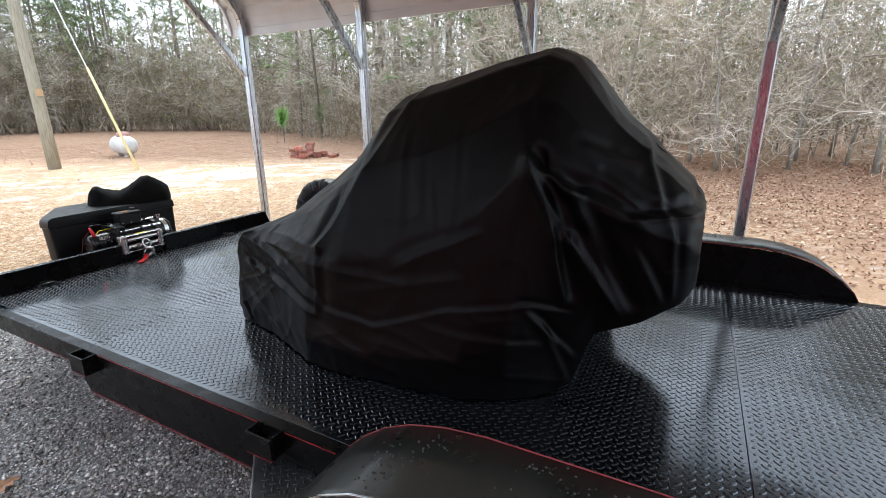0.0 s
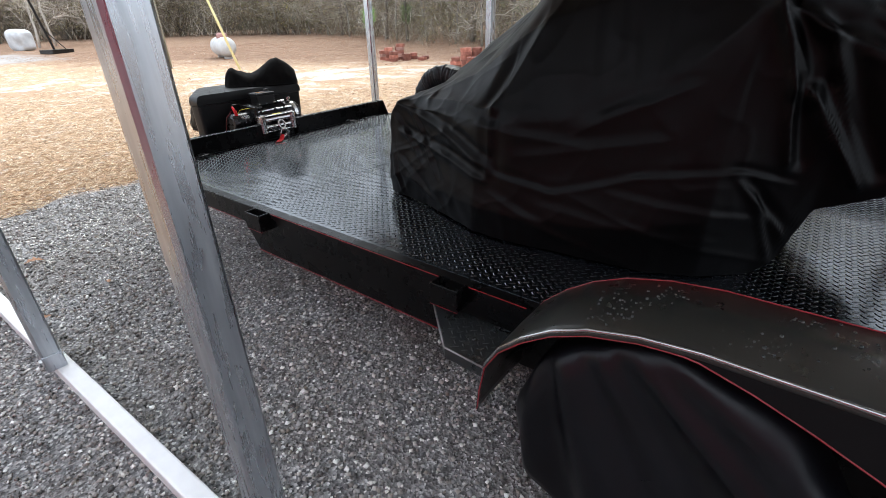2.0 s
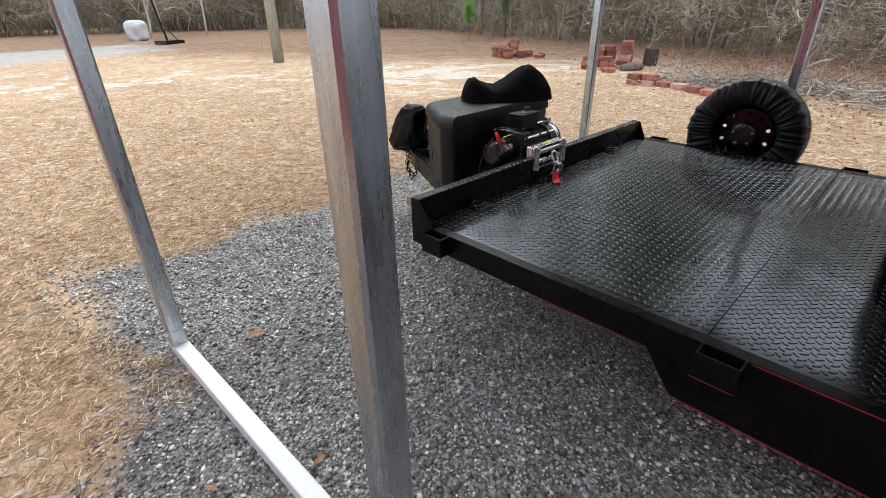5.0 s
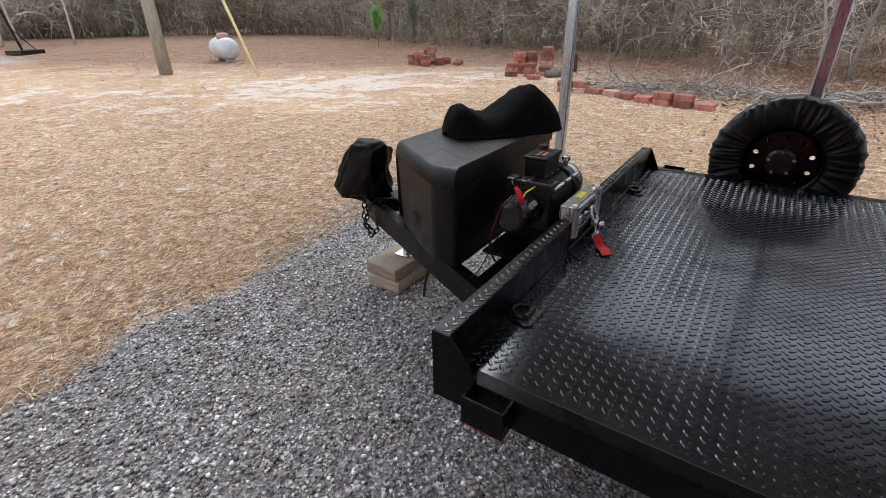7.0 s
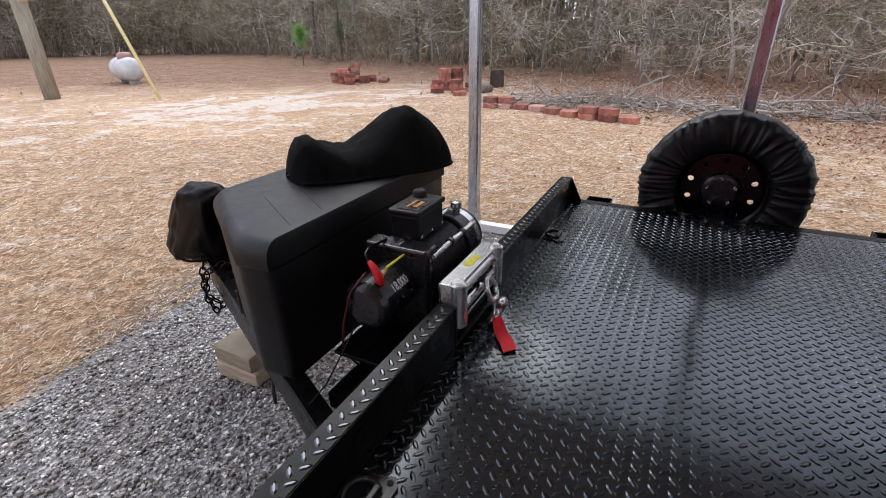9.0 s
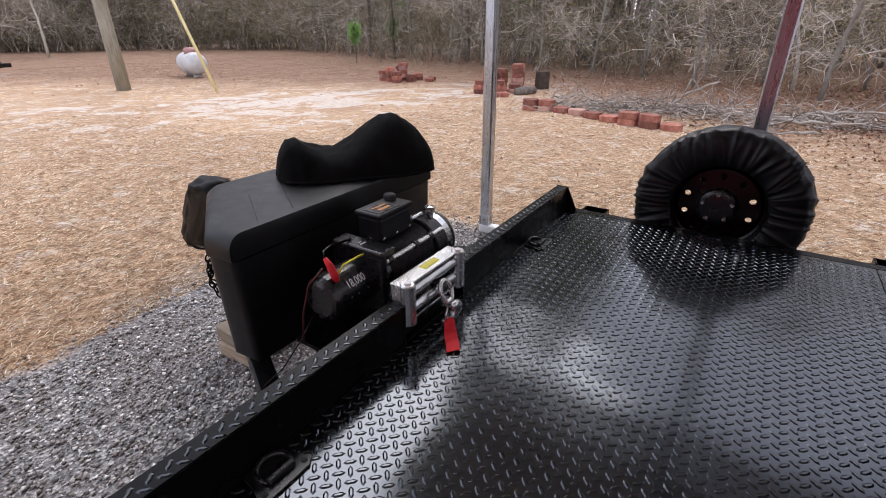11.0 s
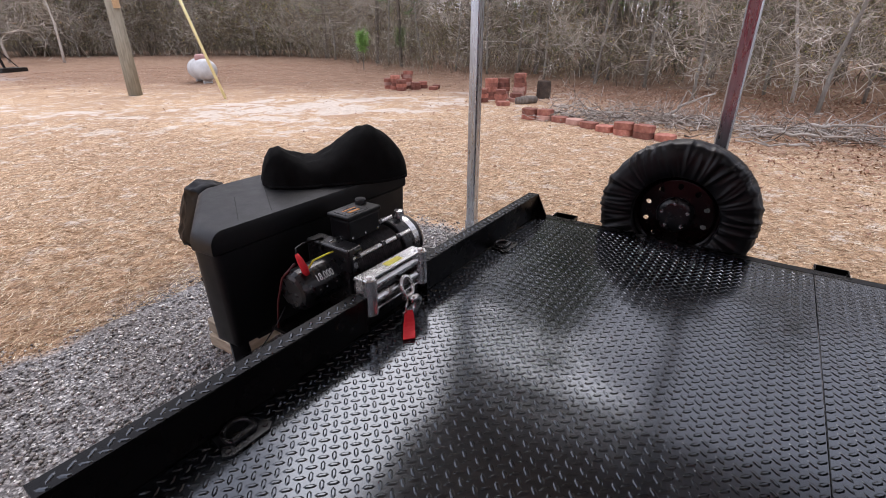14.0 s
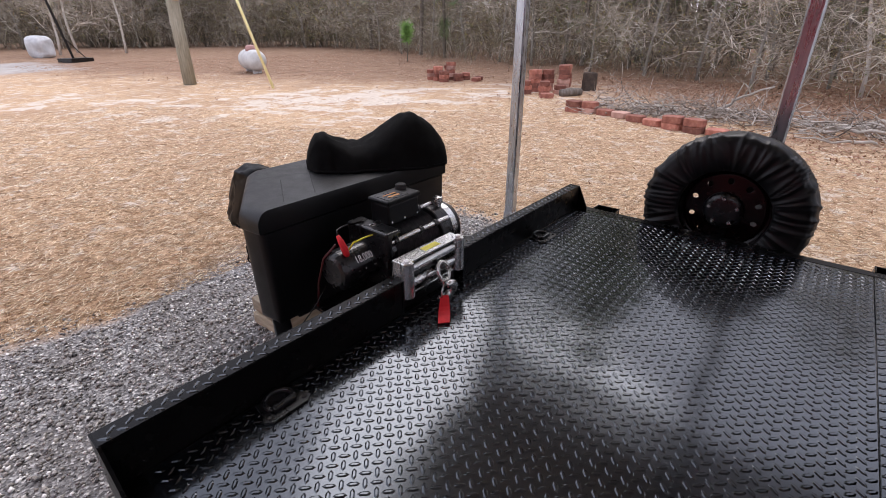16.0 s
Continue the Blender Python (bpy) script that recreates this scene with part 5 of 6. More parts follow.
def build_jack():
    top = thing("tongue_jack", "black tongue jack with a zinc foot standing on timber", "trailer jack")
    part("outer_tube", lathe([(0.30, 0.0), (0.30, 0.030), (0.72, 0.030), (0.73, 0.024), (0.73, 0.0)], 24, 'Z', (1.035, 0.93, 0)), PAINT, top)
    part("inner_tube", lathe([(0.15, 0.0), (0.15, 0.022), (0.302, 0.022), (0.302, 0.0)], 20, 'Z', (1.035, 0.93, 0)), CHROME, top)
    part("foot_plate", plate([(0.985, 0.89), (0.995, 0.88), (1.075, 0.88), (1.085, 0.89), (1.085, 0.97), (1.075, 0.98), (0.995, 0.98), (0.985, 0.97)], 0.140, 0.148), CHROME, top)
    part("collar", box(0.985, 1.085, 0.885, 0.975, 0.43, 0.475, 0.006), PAINT, top)


build_jack()

for k, (z0, z1, dx, rz) in enumerate(((0.002, 0.066, 0.0, 3), (0.068, 0.138, 0.006, -2))):
    blk = part("timber_block", box(-0.19, 0.19, -0.105, 0.105, 0, z1 - z0, 0.006), WOOD)
    blk.matrix_basis = pose(1.03 + dx, 0.955, z0, 0, 0, rz)
    tagged(blk, "weathered timber block stacked under the trailer jack", "timber block", "timber blocks under the jack")


def build_chain(points, name="safety_chain"):
    top = thing(name, "rusty dark steel safety chain hanging by the coupler", "chain", group="safety chains")
    pts = [Vector(p) for p in points]
    path = []
    for a, b in zip(pts, pts[1:]):
        n = max(1, round((b - a).length / 0.026))
        path += [a + (b - a) * k / n for k in range(n)]
    path.append(pts[-1])
    for k in range(len(path) - 1):
        a, b = path[k], path[k + 1]
        d = (b - a).normalized()
        s = d.orthogonal().normalized()
        if k % 2:
            s = d.cross(s)
        c = (a + b) / 2
        ring = [c + d * 0.019 * math.cos(q) + s * 0.010 * math.sin(q) for q in [math.pi * 2 * j / 10 for j in range(11)]]
        part("link", sweep(ring, 0.0035, 5, caps=False), PAINT, top, smooth=True)


build_chain([(0.97, 1.06, 0.45), (0.93, 1.09, 0.50), (0.905, 1.10, 0.42), (0.90, 1.10, 0.33), (0.93, 1.07, 0.29)])
build_chain([(1.0, 0.98, 0.46), (0.93, 0.99, 0.47), (0.915, 1.0, 0.38), (0.95, 1.02, 0.31), (0.98, 1.03, 0.35)])
build_chain([(0.95, 1.02, 0.47), (0.90, 1.06, 0.44), (0.88, 1.07, 0.34), (0.905, 1.06, 0.26), (0.935, 1.04, 0.30), (0.93, 1.03, 0.40)])
part("wiring_loom", sweep([(0.70, 0.52, 0.36), (0.69, 0.54, 0.28), (0.69, 0.55, 0.22), (0.695, 0.56, 0.17)], 0.006, 6), RUBBER, trailer)


# ---------- spare wheel on the far side ----------
def build_spare():
    top = thing("spare_wheel", "spare wheel in a gathered black tyre cover on the trailer side", "spare wheel")
    c = (0, -0.652, 0.619)
    x0 = W + 0.035
    coarse = [(0.040, 0.176), (0.012, 0.180), (0.000, 0.205), (-0.004, 0.235), (-0.002, 0.270), (0.006, 0.300), (0.022, 0.318), (0.045, 0.326), (0.09, 0.327), (0.14, 0.322), (0.18, 0.308), (0.205, 0.28), (0.21, 0.24), (0.19, 0.22)]
    prof = []
    for (xa, ra), (xb, rb) in zip(coarse, coarse[1:]):
        prof += [(x0 + xa + (xb - xa) * k / 3, ra + (rb - ra) * k / 3) for k in range(3)]
    prof.append((x0 + coarse[-1][0], coarse[-1][1]))
    bm = lathe(prof, 300, 'X', c, caps=False)
    bm.verts.ensure_lookup_table()
    for k, v in enumerate(bm.verts):
        ring = k // 300
        t = math.atan2(v.co.z - c[2], v.co.y - c[1])
        # sharp gathers, slanted as the elastic pulls them round the shoulder
        t2 = t + 0.035 * (ring - 10) * noise.noise((math.cos(t) * 2, math.sin(t) * 2, 3))
        g = 1 - abs(noise.noise((math.cos(t2) * 11, math.sin(t2) * 11, ring * 0.03)))
        h = 1 - abs(noise.noise((math.cos(t2) * 5, math.sin(t2) * 5, 5 + ring * 0.05)))
        amp = 1.0 if 3 <= ring <= 22 else 0.35
        d = amp * (0.011 * (g ** 5 - 0.35) + 0.008 * (h ** 4 - 0.35))
        r = Vector((0, v.co.y - c[1], v.co.z - c[2])).normalized()
        front = min(1.0, max(0.0, (20 - ring) / 6))
        v.co += r * d * (1 - 0.6 * front) + Vector((-1, 0, 0)) * d * front
    part("tyre_cover", bm, TYRECLOTH, top, "gathered black cloth tyre cover", smooth=True)
    part("tyre", lathe([(x0 + 0.04, 0.19), (x0 + 0.03, 0.24), (x0 + 0.05, 0.30), (x0 + 0.16, 0.31), (x0 + 0.19, 0.24), (x0 + 0.18, 0.19)], 48, 'X', c, caps=False), RUBBER, top, smooth=True)
    # pressed rim with round holes
    rim = part("rim", lathe([(x0 + 0.035, 0.205), (x0 + 0.04, 0.19), (x0 + 0.06, 0.180), (x0 + 0.072, 0.172), (x0 + 0.076, 0.160)], 48, 'X', c, caps=False), RIM, top, "dark red painted steel rim", smooth=True)
    holes = 10
    disc = bmesh.new()
    ang = [2 * math.pi * k / 240 for k in range(240)]
    radii = [0.162, 0.150] + [0.146 - 0.0025 * k for k in range(17)] + [0.100, 0.06, 0.035]
    grid = [[disc.verts.new((x0 + 0.075 - 0.02 * (1 - r / 0.162), c[1] + r * math.cos(a), c[2] + r * math.sin(a))) for a in ang] for r in radii]
    for i in range(len(radii) - 1):
        for k in range(240):
            am = ang[k] + math.pi / 240
            rm = (radii[i] + radii[i + 1]) / 2
            near = min(math.hypot(rm * math.cos(am) - 0.126 * math.cos(h), rm * math.sin(am) - 0.126 * math.sin(h)) for h in [2 * math.pi * (q + 0.5) / holes for q in range(holes)])
            if near > 0.0115:
                disc.faces.new((grid[i][k], grid[i][(k + 1) % 240], grid[i + 1][(k + 1) % 240], grid[i + 1][k]))
    dsc = part("disc", disc, RIM, top, smooth=True)
    dsc.modifiers.new("thick", 'SOLIDIFY').thickness = 0.004
    part("hub_cap", lathe([(x0 + 0.066, 0.082), (x0 + 0.050, 0.078), (x0 + 0.040, 0.068), (x0 + 0.036, 0.050), (x0 + 0.035, 0.0)], 40, 'X', c), GLOSS, top, smooth=True)
    for k in range(5):
        a = 2 * math.pi * (k + 0.2) / 5
        part("lug_nut", lathe([(x0 + 0.045, 0.009), (x0 + 0.028, 0.009), (x0 + 0.024, 0.006), (x0 + 0.024, 0.0)], 6, 'X', (0, c[1] + 0.057 * math.cos(a), c[2] + 0.057 * math.sin(a))), CHROME, top)
    part("mount_arm", box(W + 0.001, x0 + 0.15, c[1] - 0.03, c[1] + 0.03, 0.46, 0.515, 0.004), PAINT, top)
    part("mount_plate", box(x0 + 0.080, x0 + 0.088, c[1] - 0.085, c[1] + 0.085, 0.46, 0.78, 0.003), PAINT, top)


build_spare()


# ---------- yard things ----------
def edging_block(seed):
    """A scalloped concrete edging block, rounded in plan, worn at the edges."""
    rng = random.Random(seed)
    bm = bmesh.new()
    out = []
    for k in range(14):
        a = 2 * math.pi * k / 14
        r = 1.0 - 0.10 * abs(math.cos(2 * a)) + rng.uniform(-0.02, 0.02)
        out.append((0.152 * math.copysign(abs(math.cos(a)) ** 0.7, math.cos(a)) * r, 0.125 * math.copysign(abs(math.sin(a)) ** 0.7, math.sin(a)) * r))
    plate(out, 0.0, 0.098, bm)
    bmesh.ops.bevel(bm, geom=[e for e in bm.edges if abs(e.verts[0].co.z - e.verts[1].co.z) < 1e-4], offset=0.008, segments=1, affect='EDGES')
    me = bpy.data.meshes.new("edging_block")
    bm.to_mesh(me)
    bm.free()
    me.materials.append(BRICK)
    return me


BLOCKS = [edging_block(k) for k in range(5)]
BLOCKS[4].materials.clear()
BLOCKS[4].materials.append(by_object(varied("faded_pink_block", [(0.25, (0.34, 0.19, 0.15)), (0.55, (0.46, 0.27, 0.215)), (0.8, (0.56, 0.37, 0.31))], 9, (0.8, 0.95), bump_scale=120, bump_strength=0.5, bump_dist=0.006), 0.25))
rngb = random.Random(11)


def put_block(x, y, level=0, rz=0.0, label="terracotta-red scalloped concrete edging block on the ground", group="edging blocks"):
    ob = new("edging_block", BLOCKS[rngb.randrange(5)])
    ob.matrix_basis = pose(x, y, ground_z(x, y) - 0.008 + level * 0.098, rngb.uniform(-1.5, 1.5), rngb.uniform(-1.5, 1.5), rz + rngb.uniform(-7, 7))
    return tagged(ob, label, "edging block", group)


# border row with doubled blocks at two places
row_a, row_b = Vector((8.00, 2.72)), Vector((7.28, 0.28))
heights = [2, 2, 1, 1, 1, 1, 2, 2, 1]
dirn = math.degrees(math.atan2(row_b.y - row_a.y, row_b.x - row_a.x))
for i, h in enumerate(heights):
    p = row_a.lerp(row_b, i / (len(heights) - 1))
    p.x += 0.10 * math.sin(i * 0.8)
    for lv in range(h):
        put_block(p.x, p.y, lv, dirn, "red concrete edging block in a border row" if h == 1 else "red concrete edging block stacked two high in the border", "border row")

# loose stacks by the woods
for x, y, h in ((9.75, 4.25, 3), (10.2, 4.75, 5), (10.55, 4.2, 6), (10.95, 4.35, 6), (10.1, 4.05, 2), (9.6, 4.65, 3), (10.6, 4.9, 4), (9.30, 3.95, 1), (10.45, 4.55, 5)):
    for lv in range(h):
        put_block(x, y, lv, rngb.uniform(-60, 60), "red concrete edging block in a loose stack", "block stacks")
for x, y, h in ((10.9, 8.3, 4), (11.25, 8.1, 5), (10.75, 7.95, 3), (11.15, 7.75, 2), (11.5, 7.75, 2), (11.75, 7.45, 1), (11.0, 8.65, 3), (11.4, 7.3, 1), (11.45, 8.35, 4)):
    for lv in range(h):
        put_block(x, y, lv, rngb.uniform(-60, 60), "red concrete block in a tumbled pile by the woods", "block pile")


def build_stump(x, y, r, h):
    rg = random.Random(3)
    bm = lathe([(0, r * 1.1), (h * 0.1, r), (h * 0.9, r * 0.95), (h, r * 0.9), (h, 0.001)], 20, 'Z', wob=lambda a, t, i: 0.012 * noise.noise((math.cos(t) * 3, math.sin(t) * 3, a)))
    ob = part("tree_stump", bm, varied("dark_cut_log", [(0.3, (0.035, 0.025, 0.018)), (0.7, (0.085, 0.06, 0.045))], 8, (0.8, 0.95), bump_scale=25, bump_strength=0.6))
    ob.matrix_basis = pose(x, y, ground_z(x, y) - 0.02)
    tagged(ob, "dark upright cut log standing by the block stacks", "stump")


build_stump(11.1, 3.8, 0.17, 0.42)
lg = part("fallen_log", sweep([(9.75, 3.85, 0.08), (9.95, 3.72, 0.10), (10.2, 3.60, 0.09)], [0.085, 0.095, 0.08], 14), BARK, smooth=True)
tagged(lg, "short grey log lying beside the block stacks", "log")


def build_tank():
    x, y = 8.95, 14.9
    top = thing("propane_tank", "white propane tank with a faded red dome on the lawn", "propane tank", (x, y, ground_z(x, y)), rz=76)
    prof = [(-0.70, 0.004), (-0.68, 0.13), (-0.62, 0.25), (-0.52, 0.32), (-0.40, 0.335), (0.40, 0.335), (0.52, 0.32), (0.62, 0.25), (0.68, 0.13), (0.70, 0.004)]
    part("vessel", lathe(prof, 36, 'X', (0, 0, 0.40)), TANK, top, smooth=True)
    part("dome", lathe([(0.68, 0.19), (0.80, 0.195), (0.85, 0.16), (0.87, 0.10), (0.87, 0.002)], 24, 'Z', (-0.1, 0, 0)), PINKCAP, top, "faded red valve dome", smooth=True)
    for dx in (-0.55, 0.55):
        part("saddle", box(dx * 0.7 - 0.03, dx * 0.7 + 0.03, -0.14, 0.14, -0.03, 0.10, 0.01), TANK, top)


build_tank()


def build_pole():
    x, y = 5.76, 12.62
    top = thing("utility_pole", "weathered greenish timber utility pole in the lawn", "utility pole", (x, y, ground_z(x, y) - 0.05))
    part("shaft", lathe([(0, 0.160), (1.5, 0.150), (4, 0.135), (9, 0.115), (9, 0.001)], 20, 'Z', wob=lambda a, t, i: 0.006 * noise.noise((math.cos(t) * 4, math.sin(t) * 4, a))), POLE, top, smooth=True)
    part("tag_plate", box(-0.075, 0.075, -0.200, -0.165, 2.02, 2.20, 0.004), POLE_TAG, top, "small tan metal tag")
    guy = thing("guy_wire", "steel guy wire with a yellow plastic guard", "guy wire")
    a, b = Vector((6.28, 9.48, 0.10)), Vector((5.76, 12.55, 7.6))
    part("guard", sweep([a.lerp(b, 0.0), a.lerp(b, 0.17), a.lerp(b, 0.34)], [0.034, 0.032, 0.030], 12), PVC, guy, "pale yellow guard tube", smooth=True)
    part("wire", sweep([a, b], 0.013, 6), WHITE, guy, "pale galvanised wire")


POLE_TAG = varied("tan_tag", [(0.3, (0.42, 0.27, 0.14)), (0.7, (0.50, 0.34, 0.19))], 20, (0.5, 0.7))
build_pole()


def build_hoop():
    top = thing("basketball_hoop", "portable basketball hoop with a black base", "basketball hoop", (6.75, 25.6, 0.10), rz=20)
    part("base", plate([(-0.5, -0.35), (0.5, -0.35), (0.6, 0.35), (-0.6, 0.35)], 0.0, 0.16), GLOSS, top)
    part("post", sweep([(0, 0.2, 0.1), (-0.55, 0.1, 2.9)], 0.05, 10), GLOSS, top)
    part("brace", sweep([(0.4, 0.0, 0.15), (-0.2, 0.15, 1.0)], 0.02, 6), GLOSS, top)
    part("backboard", box(-1.15, -1.10, -0.55, 0.75, 2.6, 3.4, 0.01), TANK, top)
    net = bmesh.new()
    for k in range(10):
        a = 2 * math.pi * k / 10
        sweep([(-1.40 + 0.22 * math.cos(a), 0.1 + 0.22 * math.sin(a), 2.75), (-1.40 + 0.12 * math.cos(a + 0.3), 0.1 + 0.12 * math.sin(a + 0.3), 2.35)], 0.012, 4, net)
    part("net", net, WHITE, top)


build_hoop()


def build_bale():
    x, y = 6.75, 31.0
    bm = box(-0.50, 0.50, -0.45, 0.45, 0, 1.05, 0.26, 4)
    bmesh.ops.subdivide_edges(bm, edges=bm.edges[:], cuts=2, use_grid_fill=True)
    for v in bm.verts:
        v.co += Vector((1, 1, 0.4)) * 0.09 * noise.noise(v.co * 2.2)
    ob = part("tarp_covered_crate", bm, TARP, smooth=True)
    ob.matrix_basis = pose(x, y, ground_z(x, y) - 0.02, 0, 0, 24)
    tagged(ob, "crate wrapped in a pale grey tarpaulin near the trees", "covered crate")


build_bale()


# ---------- plants ----------
def prisms(segs, n=3):
    """Tapered twigs from (p0, p1, r0, r1) rows as one vertex and face array."""
    S = np.array([(*a, *b, ra, rb) for a, b, ra, rb in segs], np.float64)
    A, B, ra, rb = S[:, 0:3], S[:, 3:6], S[:, 6], S[:, 7]
    d = B - A
    d /= np.linalg.norm(d, axis=1, keepdims=True) + 1e-9
    ref = np.where(np.abs(d[:, 2:3]) > 0.9, np.array([[1.0, 0, 0]]), np.array([[0, 0, 1.0]]))
    u = np.cross(d, ref)
    u /= np.linalg.norm(u, axis=1, keepdims=True) + 1e-9
    v = np.cross(d, u)
    V = []
    for k in range(n):
        a = 2 * math.pi * k / n
        w = u * math.cos(a) + v * math.sin(a)
        V += [A + w * ra[:, None], B + w * rb[:, None]]
    V = np.stack(V, 1).reshape(-1, 3)
    base = (np.arange(len(segs)) * 2 * n)[:, None]
    F = []
    for k in range(n):
        j = (k + 1) % n
        F.append(base + np.array([[2 * k, 2 * j, 2 * j + 1, 2 * k + 1]]))
    return V, np.concatenate(F)


def ribbons(rng, segs):
    """The finest twigs as slim blades, each turned its own way."""
    V = []
    for a, b, ra, rb in segs:
        a, b = Vector(a), Vector(b)
        s = (b - a).cross(Vector((rng.gauss(0, 1), rng.gauss(0, 1), rng.gauss(0, 1)))).normalized()
        V += [(a - s * ra)[:], (a + s * ra)[:], (b + s * rb)[:], (b - s * rb)[:]]
    return np.array(V).reshape(-1, 3), np.arange(len(V), dtype=np.int32).reshape(-1, 4)


def twigs(rng, segs, fine=0.009):
    """Stems as three-sided rods and fine twigs as blades, in one array."""
    V, F = prisms([q for q in segs if q[2] > fine], 3)
    W2, G = ribbons(rng, [(a, b, max(ra, 0.005), max(rb, 0.004)) for a, b, ra, rb in segs if ra <= fine])
    return np.concatenate([V, W2]), np.concatenate([F, G + len(V)])


def limb(rng, p, d, length, r, depth, out, kids=3, wander=0.25, droop=0.0, steps=4, tips=None):
    """A wandering limb with side limbs."""
    p, d = Vector(p), Vector(d).normalized()
    for i in range(steps):
        q = p + d * (length / steps)
        r2 = max(r * (1 - 0.75 * (i + 1) / steps), 0.003)
        out.append((p[:], q[:], max(r * (1 - 0.75 * i / steps), 0.0035), r2))
        if depth and i >= (1 if depth > 1 else 0):
            for _ in range(kids if rng.random() < 0.8 else kids - 1):
                side = Vector((rng.gauss(0, 1), rng.gauss(0, 1), rng.gauss(0.15, 0.7))).normalized()
                nd = (d * 0.55 + side * 0.9)
                limb(rng, p.lerp(q, rng.random()), nd, length * rng.uniform(0.35, 0.62), r2 * 0.6, depth - 1, out, kids, wander * 1.2, droop, 3 if depth > 1 else 2, tips)
        d = (d + Vector((rng.gauss(0, wander), rng.gauss(0, wander), rng.gauss(0, wander) - droop))).normalized()
        p = q
    if tips is not None and depth == 0:
        tips.append(p[:])
    return out


def leaf_tris(rng, pts, size, per=3, spread=0.15):
    V, F = [], []
    for p in pts:
        for _ in range(per):
            c = Vector(p) + Vector((rng.gauss(0, spread), rng.gauss(0, spread), rng.gauss(0, spread)))
            a = Vector((rng.gauss(0, 1), rng.gauss(0, 1), rng.gauss(0, 1))).normalized() * size * rng.uniform(0.6, 1.3)
            b = a.orthogonal().normalized() * size * 0.35
            k = len(V)
            V += [(c - a)[:], (c + b)[:], (c + a)[:], (c - b)[:]]
            F.append((k, k + 1, k + 2, k + 3))
    return np.array(V).reshape(-1, 3), np.array(F, np.int32).reshape(-1, 4)


def needle_tufts(rng, tips, size, per=14, slim=0.045):
    V, F = [], []
    for p in tips:
        p = Vector(p)
        for _ in range(per):
            d = Vector((rng.gauss(0, 1), rng.gauss(0, 1), rng.gauss(0.25, 1))).normalized() * size * rng.uniform(0.7, 1.2)
            s = d.orthogonal().normalized() * size * slim
            k = len(V)
            V += [(p - s)[:], (p + s)[:], (p + d + s * 0.3)[:], (p + d - s * 0.3)[:]]
            F.append((k, k + 1, k + 2, k + 3))
    return np.array(V).reshape(-1, 3), np.array(F, np.int32).reshape(-1, 4)


def brush_template(seed, height, stems, leafy):
    rng = random.Random(seed)
    out, tips = [], []
    for _ in range(stems):
        a = rng.uniform(0, 2 * math.pi)
        d = (0.45 * math.cos(a), 0.45 * math.sin(a), 1.0)
        limb(rng, (rng.gauss(0, 0.35), rng.gauss(0, 0.35), -0.05), d, height * rng.uniform(0.6, 1.0), rng.uniform(0.012, 0.024), 2, out, 2, 0.30, 0.03, 5, tips)
    V, F = twigs(rng, out)
    L = leaf_tris(rng, [t for t in tips if rng.random() < leafy], 0.052, 2, 0.22) if leafy else None
    return V, F, L


def pine_template(seed, height, low):
    rng = random.Random(seed)
    out, tips = [], []
    p = Vector((0, 0, -0.1))
    lean = Vector((rng.gauss(0, 0.02), rng.gauss(0, 0.02), 1))
    r = height * 0.0085
    n = 7
    for k in range(n):
        q = p + lean * (height / n)
        out.append((p[:], q[:], r * (1 - 0.8 * k / n), r * (1 - 0.8 * (k + 1) / n)))
        p = q
    for k in range(20):
        z = low + (height - low) * (k + rng.random()) / 20
        a = rng.uniform(0, 2 * math.pi)
        ln = (height - z) * 0.22 + 0.7
        limb(rng, (lean.x * z, lean.y * z, z), (math.cos(a), math.sin(a), 0.25), ln, 0.03, 1, out, 2, 0.2, -0.03, 2, tips)
    V, F = twigs(rng, out, 0.013)
    return V, F, needle_tufts(rng, tips, 0.41, 14, 0.078)


def scatter(templates, spots):
    """Join many turned and scaled copies into one array of twigs and one of leaves."""
    VV, FF, LV, LF, nv, nl = [], [], [], [], 0, 0
    for t, x, y, z, rz, s in spots:
        V, F, L = templates[t]
        c, q = math.cos(rz), math.sin(rz)
        R = np.array([[c, -q, 0], [q, c, 0], [0, 0, 1]]) * s
        VV.append(V @ R.T + (x, y, z))
        FF.append(F + nv)
        nv += len(V)
        if L is not None and len(L[0]):
            LV.append(L[0] @ R.T + (x, y, z))
            LF.append(L[1] + nl)
            nl += len(L[0])
    return (np.concatenate(VV), np.concatenate(FF)), (np.concatenate(LV), np.concatenate(LF)) if LV else None


EDGE = [(-40, 52), (-8, 50), (12, 47), (24, 40), (27, 30), (24, 20), (19.5, 12), (17.2, 6.5), (17, 2), (17.5, -3), (18, -9), (19, -16), (17, -30)]


def edge_point(t):
    seg = [math.hypot(b[0] - a[0], b[1] - a[1]) for a, b in zip(EDGE, EDGE[1:])]
    d = t * sum(seg)
    for (a, b), s in zip(zip(EDGE, EDGE[1:]), seg):
        if d <= s:
            f = d / s
            nx, ny = -(b[1] - a[1]) / s, (b[0] - a[0]) / s
            if nx * 10 + ny * 10 < 0:
                nx, ny = -nx, -ny
            return a[0] + (b[0] - a[0]) * f, a[1] + (b[1] - a[1]) * f, nx, ny
        d -= s
    return (*EDGE[-1], 1, 0)


